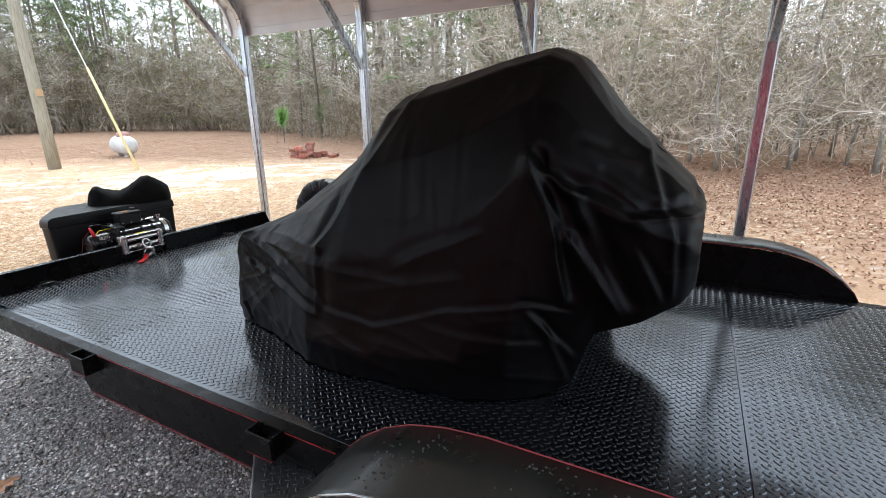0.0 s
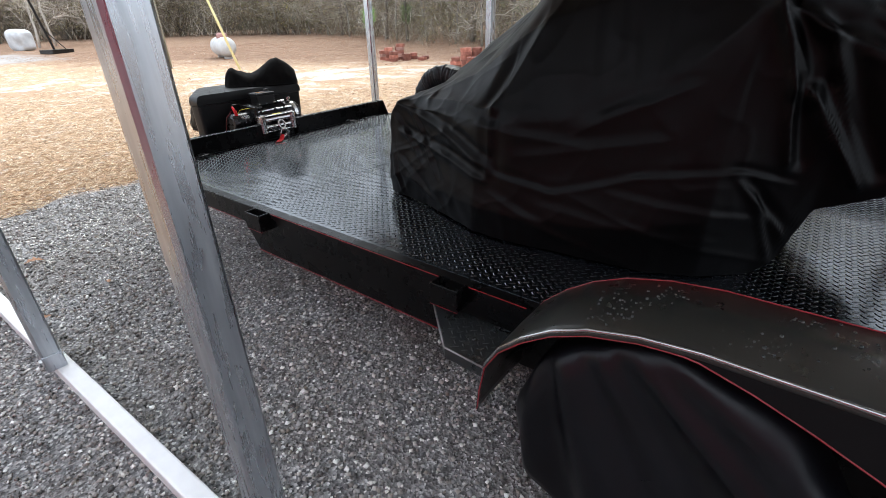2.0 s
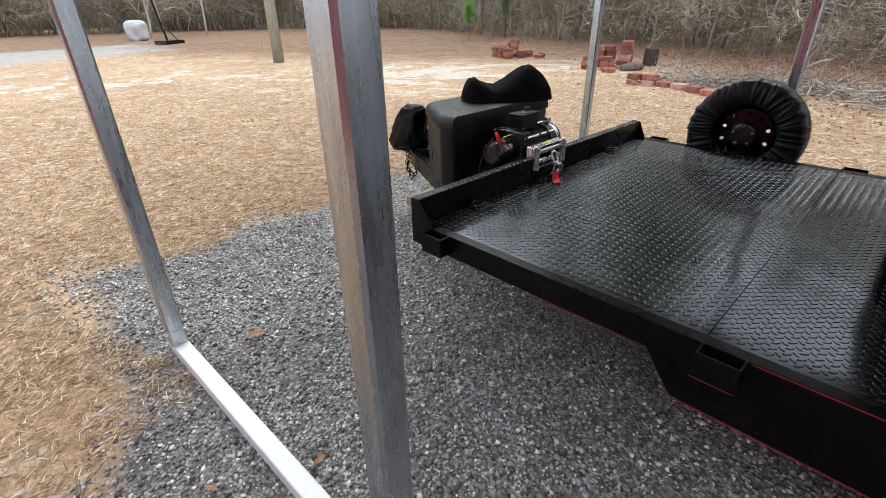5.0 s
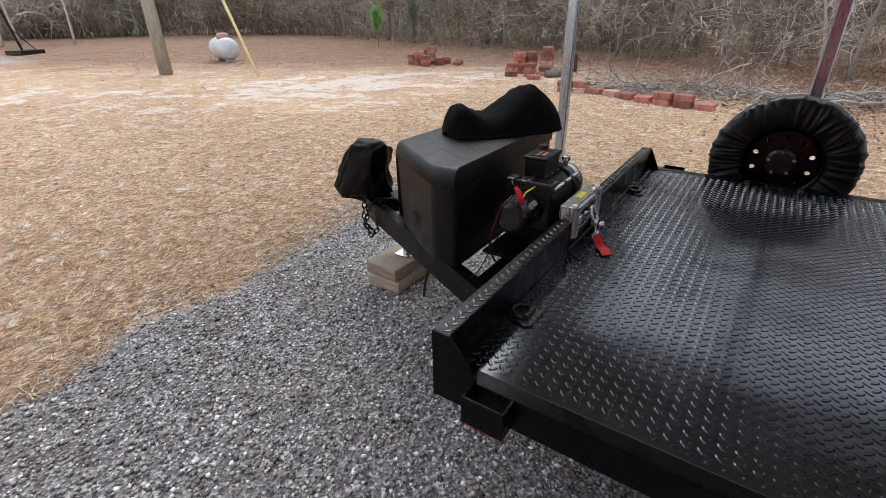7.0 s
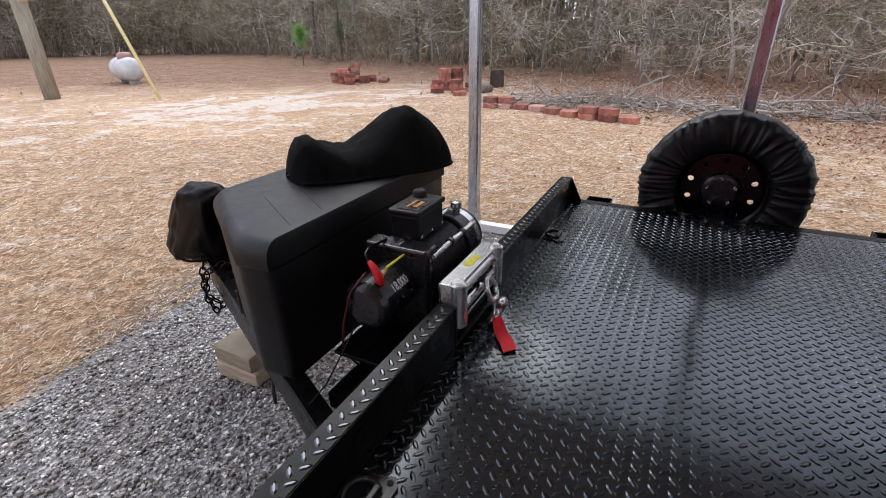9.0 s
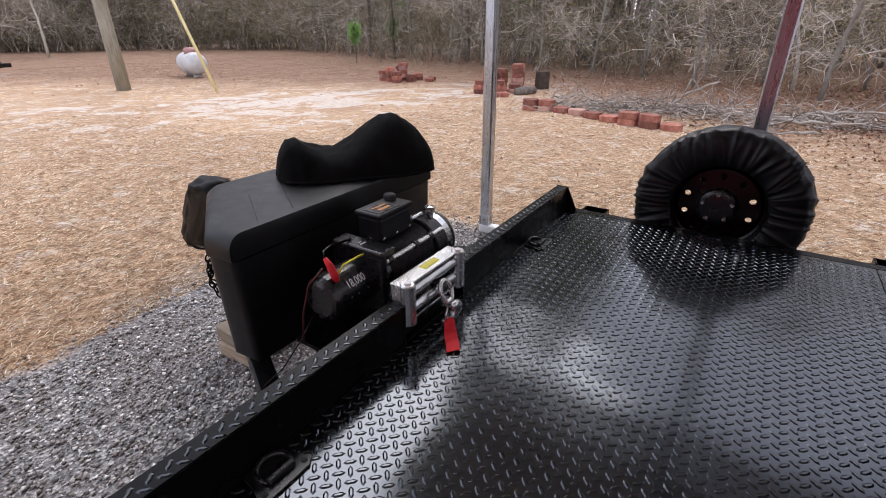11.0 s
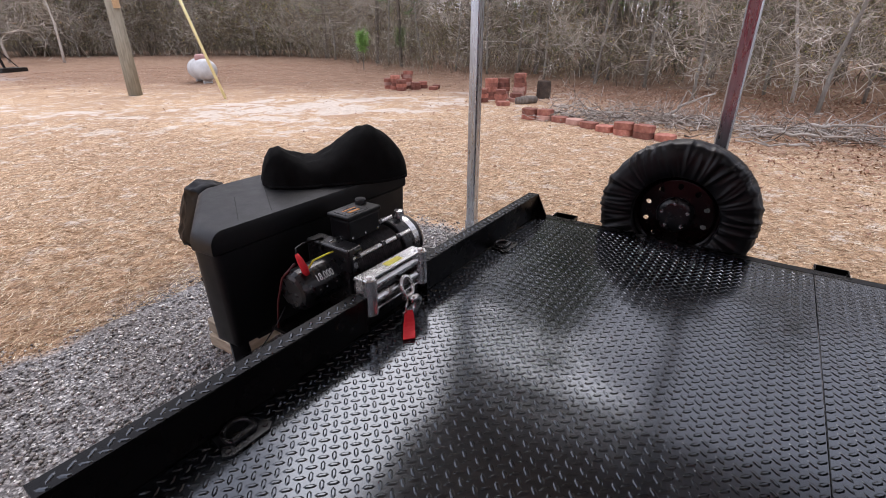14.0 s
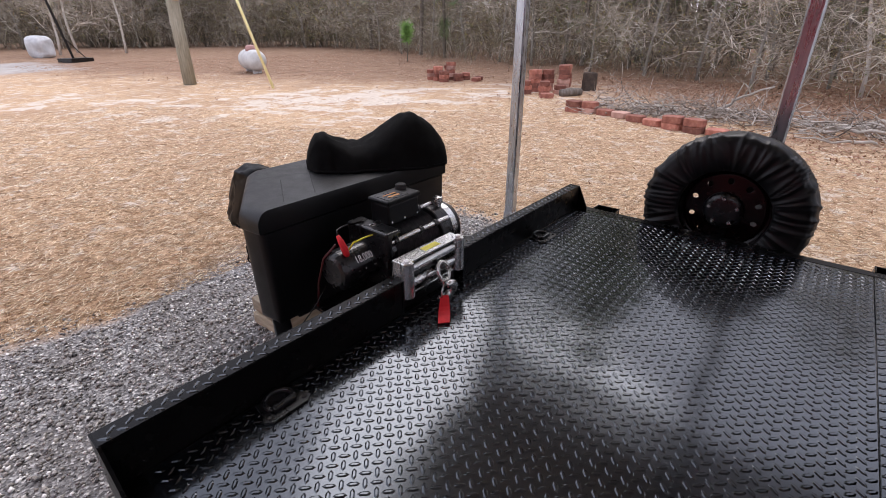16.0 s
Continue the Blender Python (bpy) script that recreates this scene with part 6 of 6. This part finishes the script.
def tree_line(x, y):
    """How high the unseen tops stand over the trailer, as height by distance; set for the deck's reflections, with
    three low gaps added to let sky in.
    """
    az = math.degrees(math.atan2(y + 2.2, x - 0.9))
    if -21 < az < -6:
        return 0.30
    az = math.degrees(math.atan2(y + 0.8, x - 0.8))
    if 6.0 < az < 10.5 or 26.0 < az < 30.0:
        return 0.31
    if az < 18:
        return 0.57
    return 0.86 if az < 48 else 0.64


def build_woods():
    rng = random.Random(21)
    brush = [brush_template(100 + k, rng.uniform(3.0, 5.5), 4, (0.4, 0.15, 0.9, 0.4, 1.0, 0.7)[k]) for k in range(6)]
    spots = []
    for k in range(430):
        x, y, nx, ny = edge_point(0.14 + 0.72 * rng.random())
        o = abs(rng.gauss(0, 1)) * 5.5 - 1.2
        x, y = x + nx * o, y + ny * o
        low = 0.30 + 0.8 * rng.random() ** 1.5 if o < 2.5 else rng.uniform(0.5, 1.45)
        spots.append((rng.randrange(6), x, y, ground_z(x, y), rng.uniform(0, 6.3), low * min(max(math.hypot(x, y) / 22, 0.9), 1.8)))
    for k in range(170):
        # low scrub and briars in front of the trunks
        x, y, nx, ny = edge_point(0.26 + 0.54 * rng.random())
        o = rng.uniform(-3.0, 2.0)
        x, y = x + nx * o, y + ny * o
        spots.append((rng.randrange(6), x, y, ground_z(x, y) - 0.05, rng.uniform(0, 6.3), rng.uniform(0.16, 0.42)))
    for k in range(75):
        # taller thicket behind the tank
        a = rng.uniform(44, 80)
        d = 43 + (a - 50) * 0.4 + rng.uniform(-1, 9)
        x, y = -0.9 + d * math.cos(radians(a)), -3.4 + d * math.sin(radians(a))
        spots.append((rng.randrange(6), x, y, ground_z(x, y), rng.uniform(0, 6.3), rng.uniform(1.1, 2.3)))
    tw, lv = scatter(brush, spots)
    tagged(np_mesh("undergrowth", *tw, TWIG), "dense bare grey-brown brush at the edge of the woods", "undergrowth", kind="stuff")
    if lv:
        tagged(np_mesh("undergrowth_leaves", *lv, LEAF), "sparse olive and tan leaves on the brush", "foliage", kind="stuff")
    pines = [pine_template(200 + k, rng.uniform(12, 17), rng.uniform(2.5, 6.5)) for k in range(5)]
    spots = []
    for k in range(90):
        x, y, nx, ny = edge_point(0.12 + 0.76 * rng.random())
        o = rng.uniform(3, 40)
        x, y = x + nx * o + rng.gauss(0, 2), y + ny * o + rng.gauss(0, 2)
        s = min(rng.uniform(0.75, 1.3), tree_line(x, y) * math.hypot(x - 1, y + 1) / 15)
        spots.append((rng.randrange(5), x, y, ground_z(x, y), rng.uniform(0, 6.3), s))
    for k in range(185):
        # the nearer stand beside the carport
        a, d = radians(rng.uniform(-42, 62)), rng.uniform(17, 33)
        x, y = 1 + d * math.cos(a), -1 + d * math.sin(a)
        if x < 16.5 + max(0, y - 3) * 0.45 or (y < 1.0 and k % 3 == 0):
            continue
        spots.append((rng.randrange(5), x, y, ground_z(x, y), rng.uniform(0, 6.3), tree_line(x, y) * d / 15 * rng.uniform(0.6, 1.04)))
    for k in range(54):
        # pines behind the tank
        a = rng.uniform(43, 80)
        d = 45 + (a - 50) * 0.4 + rng.uniform(0, 20)
        x, y = -0.9 + d * math.cos(radians(a)), -3.4 + d * math.sin(radians(a))
        spots.append((rng.randrange(5), x, y, ground_z(x, y), rng.uniform(0, 6.3), rng.uniform(0.8, 1.4)))
    tw, lv = scatter(pines, spots)
    tagged(np_mesh("far_pine_trunks", *tw, BARK), "tall thin pine trunks deep in the woods", "woods", kind="stuff")
    tagged(np_mesh("far_pine_needles", *lv, NEEDLE), "dull green pine needles among the far trees", "woods", kind="stuff")


build_woods()


def build_backdrop():
    m = mat("distant_woods", (0.12, 0.10, 0.08), 0.95, spec=0.1)
    n, l, b = nodes_of(m)
    v = coords(m, "Object", (1.0, 1.0, 0.16))
    fine = noise_tex(m, v, 2.6, 8, 0.8)
    col = ramp(m, fine, [(0.30, (0.0656, 0.0563, 0.0451)), (0.48, (0.1595, 0.136, 0.1097)), (0.62, (0.272, 0.2439, 0.2064)), (0.78, (0.469, 0.4409, 0.4034))])
    green = ramp(m, noise_tex(m, coords(m, "Object", (1, 1, 0.7)), 0.28, 5), [(0.48, 0.0), (0.68, 0.6)])
    l.new(mix(m, green, col, (0.13, 0.15, 0.08)), b.inputs["Base Color"])
    rng = random.Random(77)
    V, F = [], []
    line = []
    for k in range(601):
        x, y, nx, ny = edge_point(k / 600)
        o = 24 + 3 * noise.noise((k * 0.017, 0, 0))
        line.append((x + nx * o, y + ny * o))
    run = np.concatenate([[0], np.cumsum([math.hypot(b[0] - a[0], b[1] - a[1]) for a, b in zip(line, line[1:])])])
    cols = 3000
    for k in range(cols + 1):
        d = run[-1] * k / cols
        x, y = np.interp(d, run, [q[0] for q in line]), np.interp(d, run, [q[1] for q in line])
        h = 4.6 + 2.4 * noise.noise((k * 0.009, 5, 0)) + 2.2 * noise.noise((k * 0.07, 5, 0)) + 4.5 * rng.random() ** 3 - 0.8 + 3.5 * min(1.0, max(0.0, (0.47 * cols - k) / 200))
        V += [(x, y, -0.3), (x, y, h)]
        if k:
            F.append((2 * k - 2, 2 * k, 2 * k + 1, 2 * k - 1))
    tagged(raw("backdrop", V, F, m), "hazy grey-brown mass of distant woods", "distant woods", kind="structure")


build_backdrop()


def bare_tree(x, y, height, seed, lean=(0, 0), label="bare pale-barked small tree at the edge of the woods", skin=None):
    rng = random.Random(seed)
    top = thing("bare_tree", label, "tree", (x, y, ground_z(x, y) - 0.04), "bare trees")
    segs, tips = [], []
    p, d = Vector((0, 0, 0)), Vector((lean[0], lean[1], 1)).normalized()
    r = height * 0.0068
    n = 9
    pts, rad = [p.copy()], [r * 1.25]
    for k in range(n):
        q = p + d * (height / n)
        pts.append(q)
        rad.append(r * (1 - 0.85 * (k + 1) / n) + 0.006)
        if k >= 1:
            for _ in range(3):
                a = rng.uniform(0, 2 * math.pi)
                limb(rng, p.lerp(q, rng.random()), (math.cos(a), math.sin(a), rng.uniform(-0.15, 0.75)), height * rng.uniform(0.2, 0.5), max(rad[-1] * 0.38, 0.014), 2, segs, 2, 0.52, 0.02, 6, tips)
        d = (d + Vector((rng.gauss(0, 0.10), rng.gauss(0, 0.10), 0.02))).normalized()
        p = q
    part("trunk", sweep(pts, rad, 9), skin or LICHEN, top, smooth=True)
    V, F = twigs(rng, segs)
    b = np_mesh("crown", V, F, PALETWIG)
    b.parent = top
    L = leaf_tris(rng, [q for q in tips if rng.random() < (0.2 if seed % 3 else 0.45)], 0.032, 4, 0.2)
    c = np_mesh("leaves", *L, LEAF)
    c.parent = top
    return top


for k, (x, y, h) in enumerate(((11.6, -1.6, 5.5), (12.4, -6.9, 8.0), (13.2, 0.8, 5.0), (15.6, 4.0, 6.0), (17.5, 9.0, 6.5), (20.5, 14.5, 7.0), (13.5, -4.4, 4.4), (15.0, -8.5, 7.0),
                               (23.5, 24.0, 8.0), (24.0, 33.0, 8.0), (18.5, 41.0, 8.0), (11.5, 45.0, 9.0), (14.0, -2.5, 4.6), (5.0, 44.0, 8.0), (19.0, 11.5, 6.0), (12.9, -10.5, 7.0),
                               (22.0, 20.5, 6.5), (25.0, 28.0, 7.0), (21.5, 37.0, 7.5), (16.0, 44.0, 8.0), (9.0, 46.0, 7.5), (16.2, 6.0, 5.0), (14.8, -0.6, 5.0), (14.2, -6.8, 5.0), (26.0, 31.5, 7.0), (1.5, 47.0, 8.0), (13.6, -3.3, 6.5), (12.6, -5.4, 6.0), (15.8, -5.0, 7.0), (14.4, -9.6, 6.5), (15.2, 2.4, 6.0), (17.0, -7.0, 7.5), (16.6, 0.9, 6.5), (18.6, 8.2, 7.0), (20.8, 17.0, 7.0), (12.0, -3.9, 5.0), (13.0, -7.9, 6.0), (16.0, -3.6, 7.0), (14.6, -5.8, 6.5))):
    bare_tree(x, y, h, 300 + k, (random.Random(k).gauss(0, 0.05), random.Random(k + 50).gauss(0, 0.05)))


PALEBARK = varied("pale_bark", [(0.25, (0.34, 0.31, 0.27)), (0.5, (0.52, 0.48, 0.43)), (0.8, (0.66, 0.63, 0.58))], 6, (0.85, 0.95), stretch=(2, 2, 0.8), bump_scale=16, bump_strength=0.6, bump_dist=0.02)
for k, (x, y, h, lx) in enumerate(((8.2, 34.0, 9.0, 0.12), (9.6, 36.0, 9.5, -0.10), (11.4, 33.5, 9.0, 0.06), (13.4, -1.2, 5.2, -0.05))):
    bare_tree(x, y, h, 401 + 3 * k, (lx, 0.05), "bare tree with a slender pale trunk before the woods", PALEBARK)


def pine_tree(x, y, k):
    rng = random.Random(k)
    V, F, L = pine_template(500 + k, 0.54 * math.hypot(x - 1, y + 1) * rng.uniform(0.85, 1.0), rng.uniform(2.6, 4))
    top = thing("pine_tree", "tall pine with a bare lower trunk at the woods' edge", "tree", (x, y, ground_z(x, y)), "edge pines")
    a = np_mesh("trunk", V, F, BARK)
    a.parent = top
    b = np_mesh("crown", *L, NEEDLE)
    b.parent = top


for k, (x, y) in enumerate(((21.5, 18.5), (25.5, 27.0), (18.5, 5.5), (17.0, 4.0), (17.5, -9.0), (26.0, 36.0), (14.0, 49.0), (20.0, 15.5))):
    pine_tree(x, y, k)


def sapling(x, y, h, k):
    rng = random.Random(k)
    top = thing("pine_sapling", "small bright green pine sapling on leaf litter", "sapling", (x, y, ground_z(x, y)), "pine saplings")
    part("stem", sweep([(0, 0, -0.02), (0.02, 0, h * 0.5), (0, 0.01, h)], [0.022, 0.016, 0.008], 8), BARK, top)
    tips = [(rng.gauss(0, 0.06), rng.gauss(0, 0.06), h * rng.uniform(0.55, 1.0)) for _ in range(34)]
    V, F = needle_tufts(rng, tips, 0.32, 18, 0.05)
    V[:, 2] += np.abs(V[:, 0]) * 0.5
    b = np_mesh("needles", V, F, YOUNG if k == 1 else NEEDLE)
    b.parent = top


sapling(16.9, 15.2, 1.55, 1)
sapling(20.0, 15.5, 1.7, 2)


# ---------- brushwood heap ----------
def build_sticks():
    rng = random.Random(8)
    segs = []
    for k in range(620):
        t = rng.random()
        cx, cy = 8.55 + 0.6 * rng.gauss(0, 0.6) + t * 0.3, 2.5 - 5.6 * t + rng.gauss(0, 0.2)
        a = rng.uniform(0, 6.3)
        ln = rng.uniform(0.2, 0.75)
        z = ground_z(cx, cy) + abs(rng.gauss(0, 0.075)) + 0.012
        d = Vector((math.cos(a), math.sin(a), rng.gauss(0, 0.22)))
        limb(rng, (cx - d.x * ln / 2, cy - d.y * ln / 2, z), d, ln, rng.uniform(0.004, 0.014), 1 if rng.random() < 0.6 else 0, segs, 1, 0.45, 0, 4)
    V, F = prisms(segs, 4)
    V[:, 2] = np.maximum(V[:, 2], 0.005)
    tagged(np_mesh("brushwood", V, F, by_island(varied("dead_branches", [(0.3, (0.1, 0.1, 0.1))], 5, (0.85, 0.95)), [(0.0, (0.09, 0.07, 0.055)), (0.35, (0.27, 0.225, 0.185)), (0.7, (0.40, 0.36, 0.32)), (1.0, (0.60, 0.56, 0.52))])), "heap of grey fallen branches behind the block border", "brushwood", kind="stuff")


build_sticks()
DEADWOOD = varied("grey_dead_wood", [(0.3, (0.27, 0.235, 0.20)), (0.7, (0.50, 0.46, 0.41))], 9, (0.8, 0.95), bump_scale=60, bump_strength=0.4)


def fallen_branch(a, b, r, seed):
    rng = random.Random(seed)
    a, b = Vector(a), Vector(b)
    pts = [a.lerp(b, k / 7) + Vector((rng.gauss(0, 0.05), rng.gauss(0, 0.05), abs(rng.gauss(0, 0.03)))) for k in range(8)]
    bm = sweep(pts, [r * (1 - 0.6 * k / 7) for k in range(8)], 8)
    for k in (2, 4, 5):
        d = Vector((rng.gauss(0, 0.25), rng.gauss(0, 0.25), abs(rng.gauss(0.1, 0.15))))
        sweep([pts[k], pts[k] + d * 0.5 + Vector((0.03, 0, 0.02)), pts[k] + d], [r * 0.5, r * 0.35, r * 0.15], 6, bm)
    br = part("fallen_branch", bm, DEADWOOD, smooth=True)
    tagged(br, "pale bare fallen branch on the brushwood", "branch", "fallen branches")


for k, (a, b, r) in enumerate((((8.9, 0.55, 0.10), (8.75, 0.0, 0.55), 0.03), ((8.3, -0.9, 0.08), (7.6, -1.9, 0.20), 0.028), ((8.9, -1.3, 0.12), (8.2, -2.2, 0.30), 0.026), ((7.5, -1.4, 0.06), (7.1, -0.6, 0.10), 0.02), ((8.7, 1.8, 0.10), (8.3, 1.0, 0.22), 0.022))):
    fallen_branch(a, b, r, 40 + k)

# ---------- loose ground cover ----------
def inside_pad(x, y):
    e = 0.35 * noise.noise((x * 1.3, y * 1.3, 1.0))
    return min(x + 1.12 + 0.7 * max(0.3 - y, 0), 2.72 - x, 1.70 + max(x - 0.4, 0) * 0.25 - y) + e


def build_gravel():
    rng = np.random.default_rng(4)
    base = np.array([(1, 0, 0), (-1, 0, 0), (0, 1, 0), (0, -1, 0), (0, 0, 1), (0, 0, -1)], float)
    fac = np.array([(0, 2, 4), (2, 1, 4), (1, 3, 4), (3, 0, 4), (2, 0, 5), (1, 2, 5), (3, 1, 5), (0, 3, 5)])
    V, F, n = [], [], 0
    tries = 0
    while n < 58000 and tries < 200000:
        tries += 1
        x = rng.uniform(-2.6, 2.9)
        y = rng.uniform(-4.0, 2.9)
        if x > 0.45 and y < -0.25 and rng.random() < 0.96:
            continue
        d = inside_pad(x, y)
        if d < -0.05 or (d < 0.12 and rng.random() > 0.5):
            continue
        s = 0.0044 + 0.0092 * rng.random() ** 2.0
        q = rng.normal(size=(3, 3))
        q, _ = np.linalg.qr(q)
        P = (base * s * rng.uniform(0.55, 1.25, (6, 1))) @ q.T * (1, 1, 0.75)
        V.append(P + (x, y, s * 0.35))
        F.append(fac + n * 6)
        n += 1
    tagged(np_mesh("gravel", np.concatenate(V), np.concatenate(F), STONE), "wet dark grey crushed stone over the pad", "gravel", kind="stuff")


build_gravel()


def build_straw():
    rng = np.random.default_rng(6)
    n = 560000
    r = 1.0 + np.minimum(rng.random(n) * 9, rng.random(n) * 13)
    a = np.where(rng.random(n) < 0.86, rng.uniform(-0.75, 2.85, n), rng.uniform(2.85, 4.2, n))
    X, Y = 0.2 + r * np.cos(a), 0.2 + r * np.sin(a)
    keep = [inside_pad(x, y) < 0.05 and (noise.noise((x * 13, y * 13, 5)) < 0.16 or k % 3 == 0) and (k % 4 == 0 or (x - 6.5) ** 2 + (y - 6.9) ** 2 > 7.5 + 4 * noise.noise((x, y, 2))) for k, (x, y) in enumerate(zip(X, Y))]
    X, Y = X[keep], Y[keep]
    n = len(X)
    Z = np.array([ground_z(x, y) for x, y in zip(X, Y)])
    ln = rng.uniform(0.016, 0.055, n) * (1 + 0.05 * np.hypot(X, Y))
    b = rng.uniform(0, 2 * np.pi, n)
    up = np.abs(rng.normal(0, 0.13, n)) * ln
    w = rng.uniform(0.0007, 0.0018, n) * (1 + 0.13 * np.hypot(X, Y))
    dx, dy = np.cos(b) * ln, np.sin(b) * ln
    sx, sy = -np.sin(b) * w, np.cos(b) * w
    V = np.stack([np.stack([X - sx, Y - sy, Z + 0.001], 1), np.stack([X + sx, Y + sy, Z + 0.004], 1), np.stack([X + dx, Y + dy, Z + 0.004 + up], 1)], 1).reshape(-1, 3)
    tagged(np_mesh("dead_grass", V, np.arange(3 * n).reshape(-1, 3), STRAW), "matted tan dead grass blades on the lawn", "grass", kind="stuff")


build_straw()


def build_litter():
    rng = random.Random(14)
    V, F = [], []
    for k in range(60000):
        x, y = (rng.uniform(4, 26), rng.uniform(-12, 24)) if k % 2 else (rng.uniform(4, 15), rng.uniform(-9, 5))
        far = max(x + 0.5 * y - 13.9, 0.45 * x + y - 24.0, -2.5 - (y + (6.0 - x) * 1.2)) + rng.gauss(0, 1.6)
        if far < 0 and rng.random() > 0.015:
            continue
        z = ground_z(x, y) + 0.006
        a, s = rng.uniform(0, 6.3), rng.uniform(0.014, 0.036)
        c, q = math.cos(a) * s, math.sin(a) * s
        j = len(V)
        V += [(x - c, y - q, z + rng.uniform(0, 0.03)), (x + q * 0.5, y - c * 0.5, z), (x + c, y + q, z + rng.uniform(0, 0.04)), (x - q * 0.5, y + c * 0.5, z + rng.uniform(0, 0.02))]
        F.append((j, j + 1, j + 2, j + 3))
    tagged(np_mesh("leaf_litter", V, F, LITTER), "fallen reddish-brown leaves under the trees", "leaf litter", kind="stuff")


build_litter()


def oak_leaf(x, y, s, rz):
    bm = bmesh.new()
    spine, left, right = [], [], []
    for k in range(13):
        t = k / 12
        w = 0.34 * math.sin(math.pi * min(1, t * 1.02)) * (0.6 + 0.4 * math.cos(t * 24))
        z = 0.18 * math.sin(t * 3) + 0.02
        spine.append(bm.verts.new((t - 0.5, 0, z - 0.02)))
        left.append(bm.verts.new((t - 0.5, w + 0.01, z + w * 0.45)))
        right.append(bm.verts.new((t - 0.5, -w - 0.01, z + w * 0.2)))
    for k in range(12):
        bm.faces.new((spine[k], spine[k + 1], left[k + 1], left[k]))
        bm.faces.new((spine[k + 1], spine[k], right[k], right[k + 1]))
    bmesh.ops.transform(bm, matrix=Matrix.Diagonal((s, s, s * 0.7, 1)), verts=bm.verts)
    ob = part("fallen_leaf", bm, DRYLEAF)
    ob.modifiers.new("thick", 'SOLIDIFY').thickness = 0.0008
    ob.matrix_basis = pose(x, y, 0.008, 0, 0, rz)
    tagged(ob, "curled brown oak leaf lying on the gravel", "leaf", "fallen oak leaves")


for x, y, s, rz in ((-0.326, -1.042, 0.13, 20), (-0.60, 0.45, 0.10, -20), (-0.42, -0.20, 0.045, 80), (-0.75, -0.35, 0.05, 10), (-1.05, -0.2, 0.05, 130)):
    oak_leaf(x, y, s, rz)
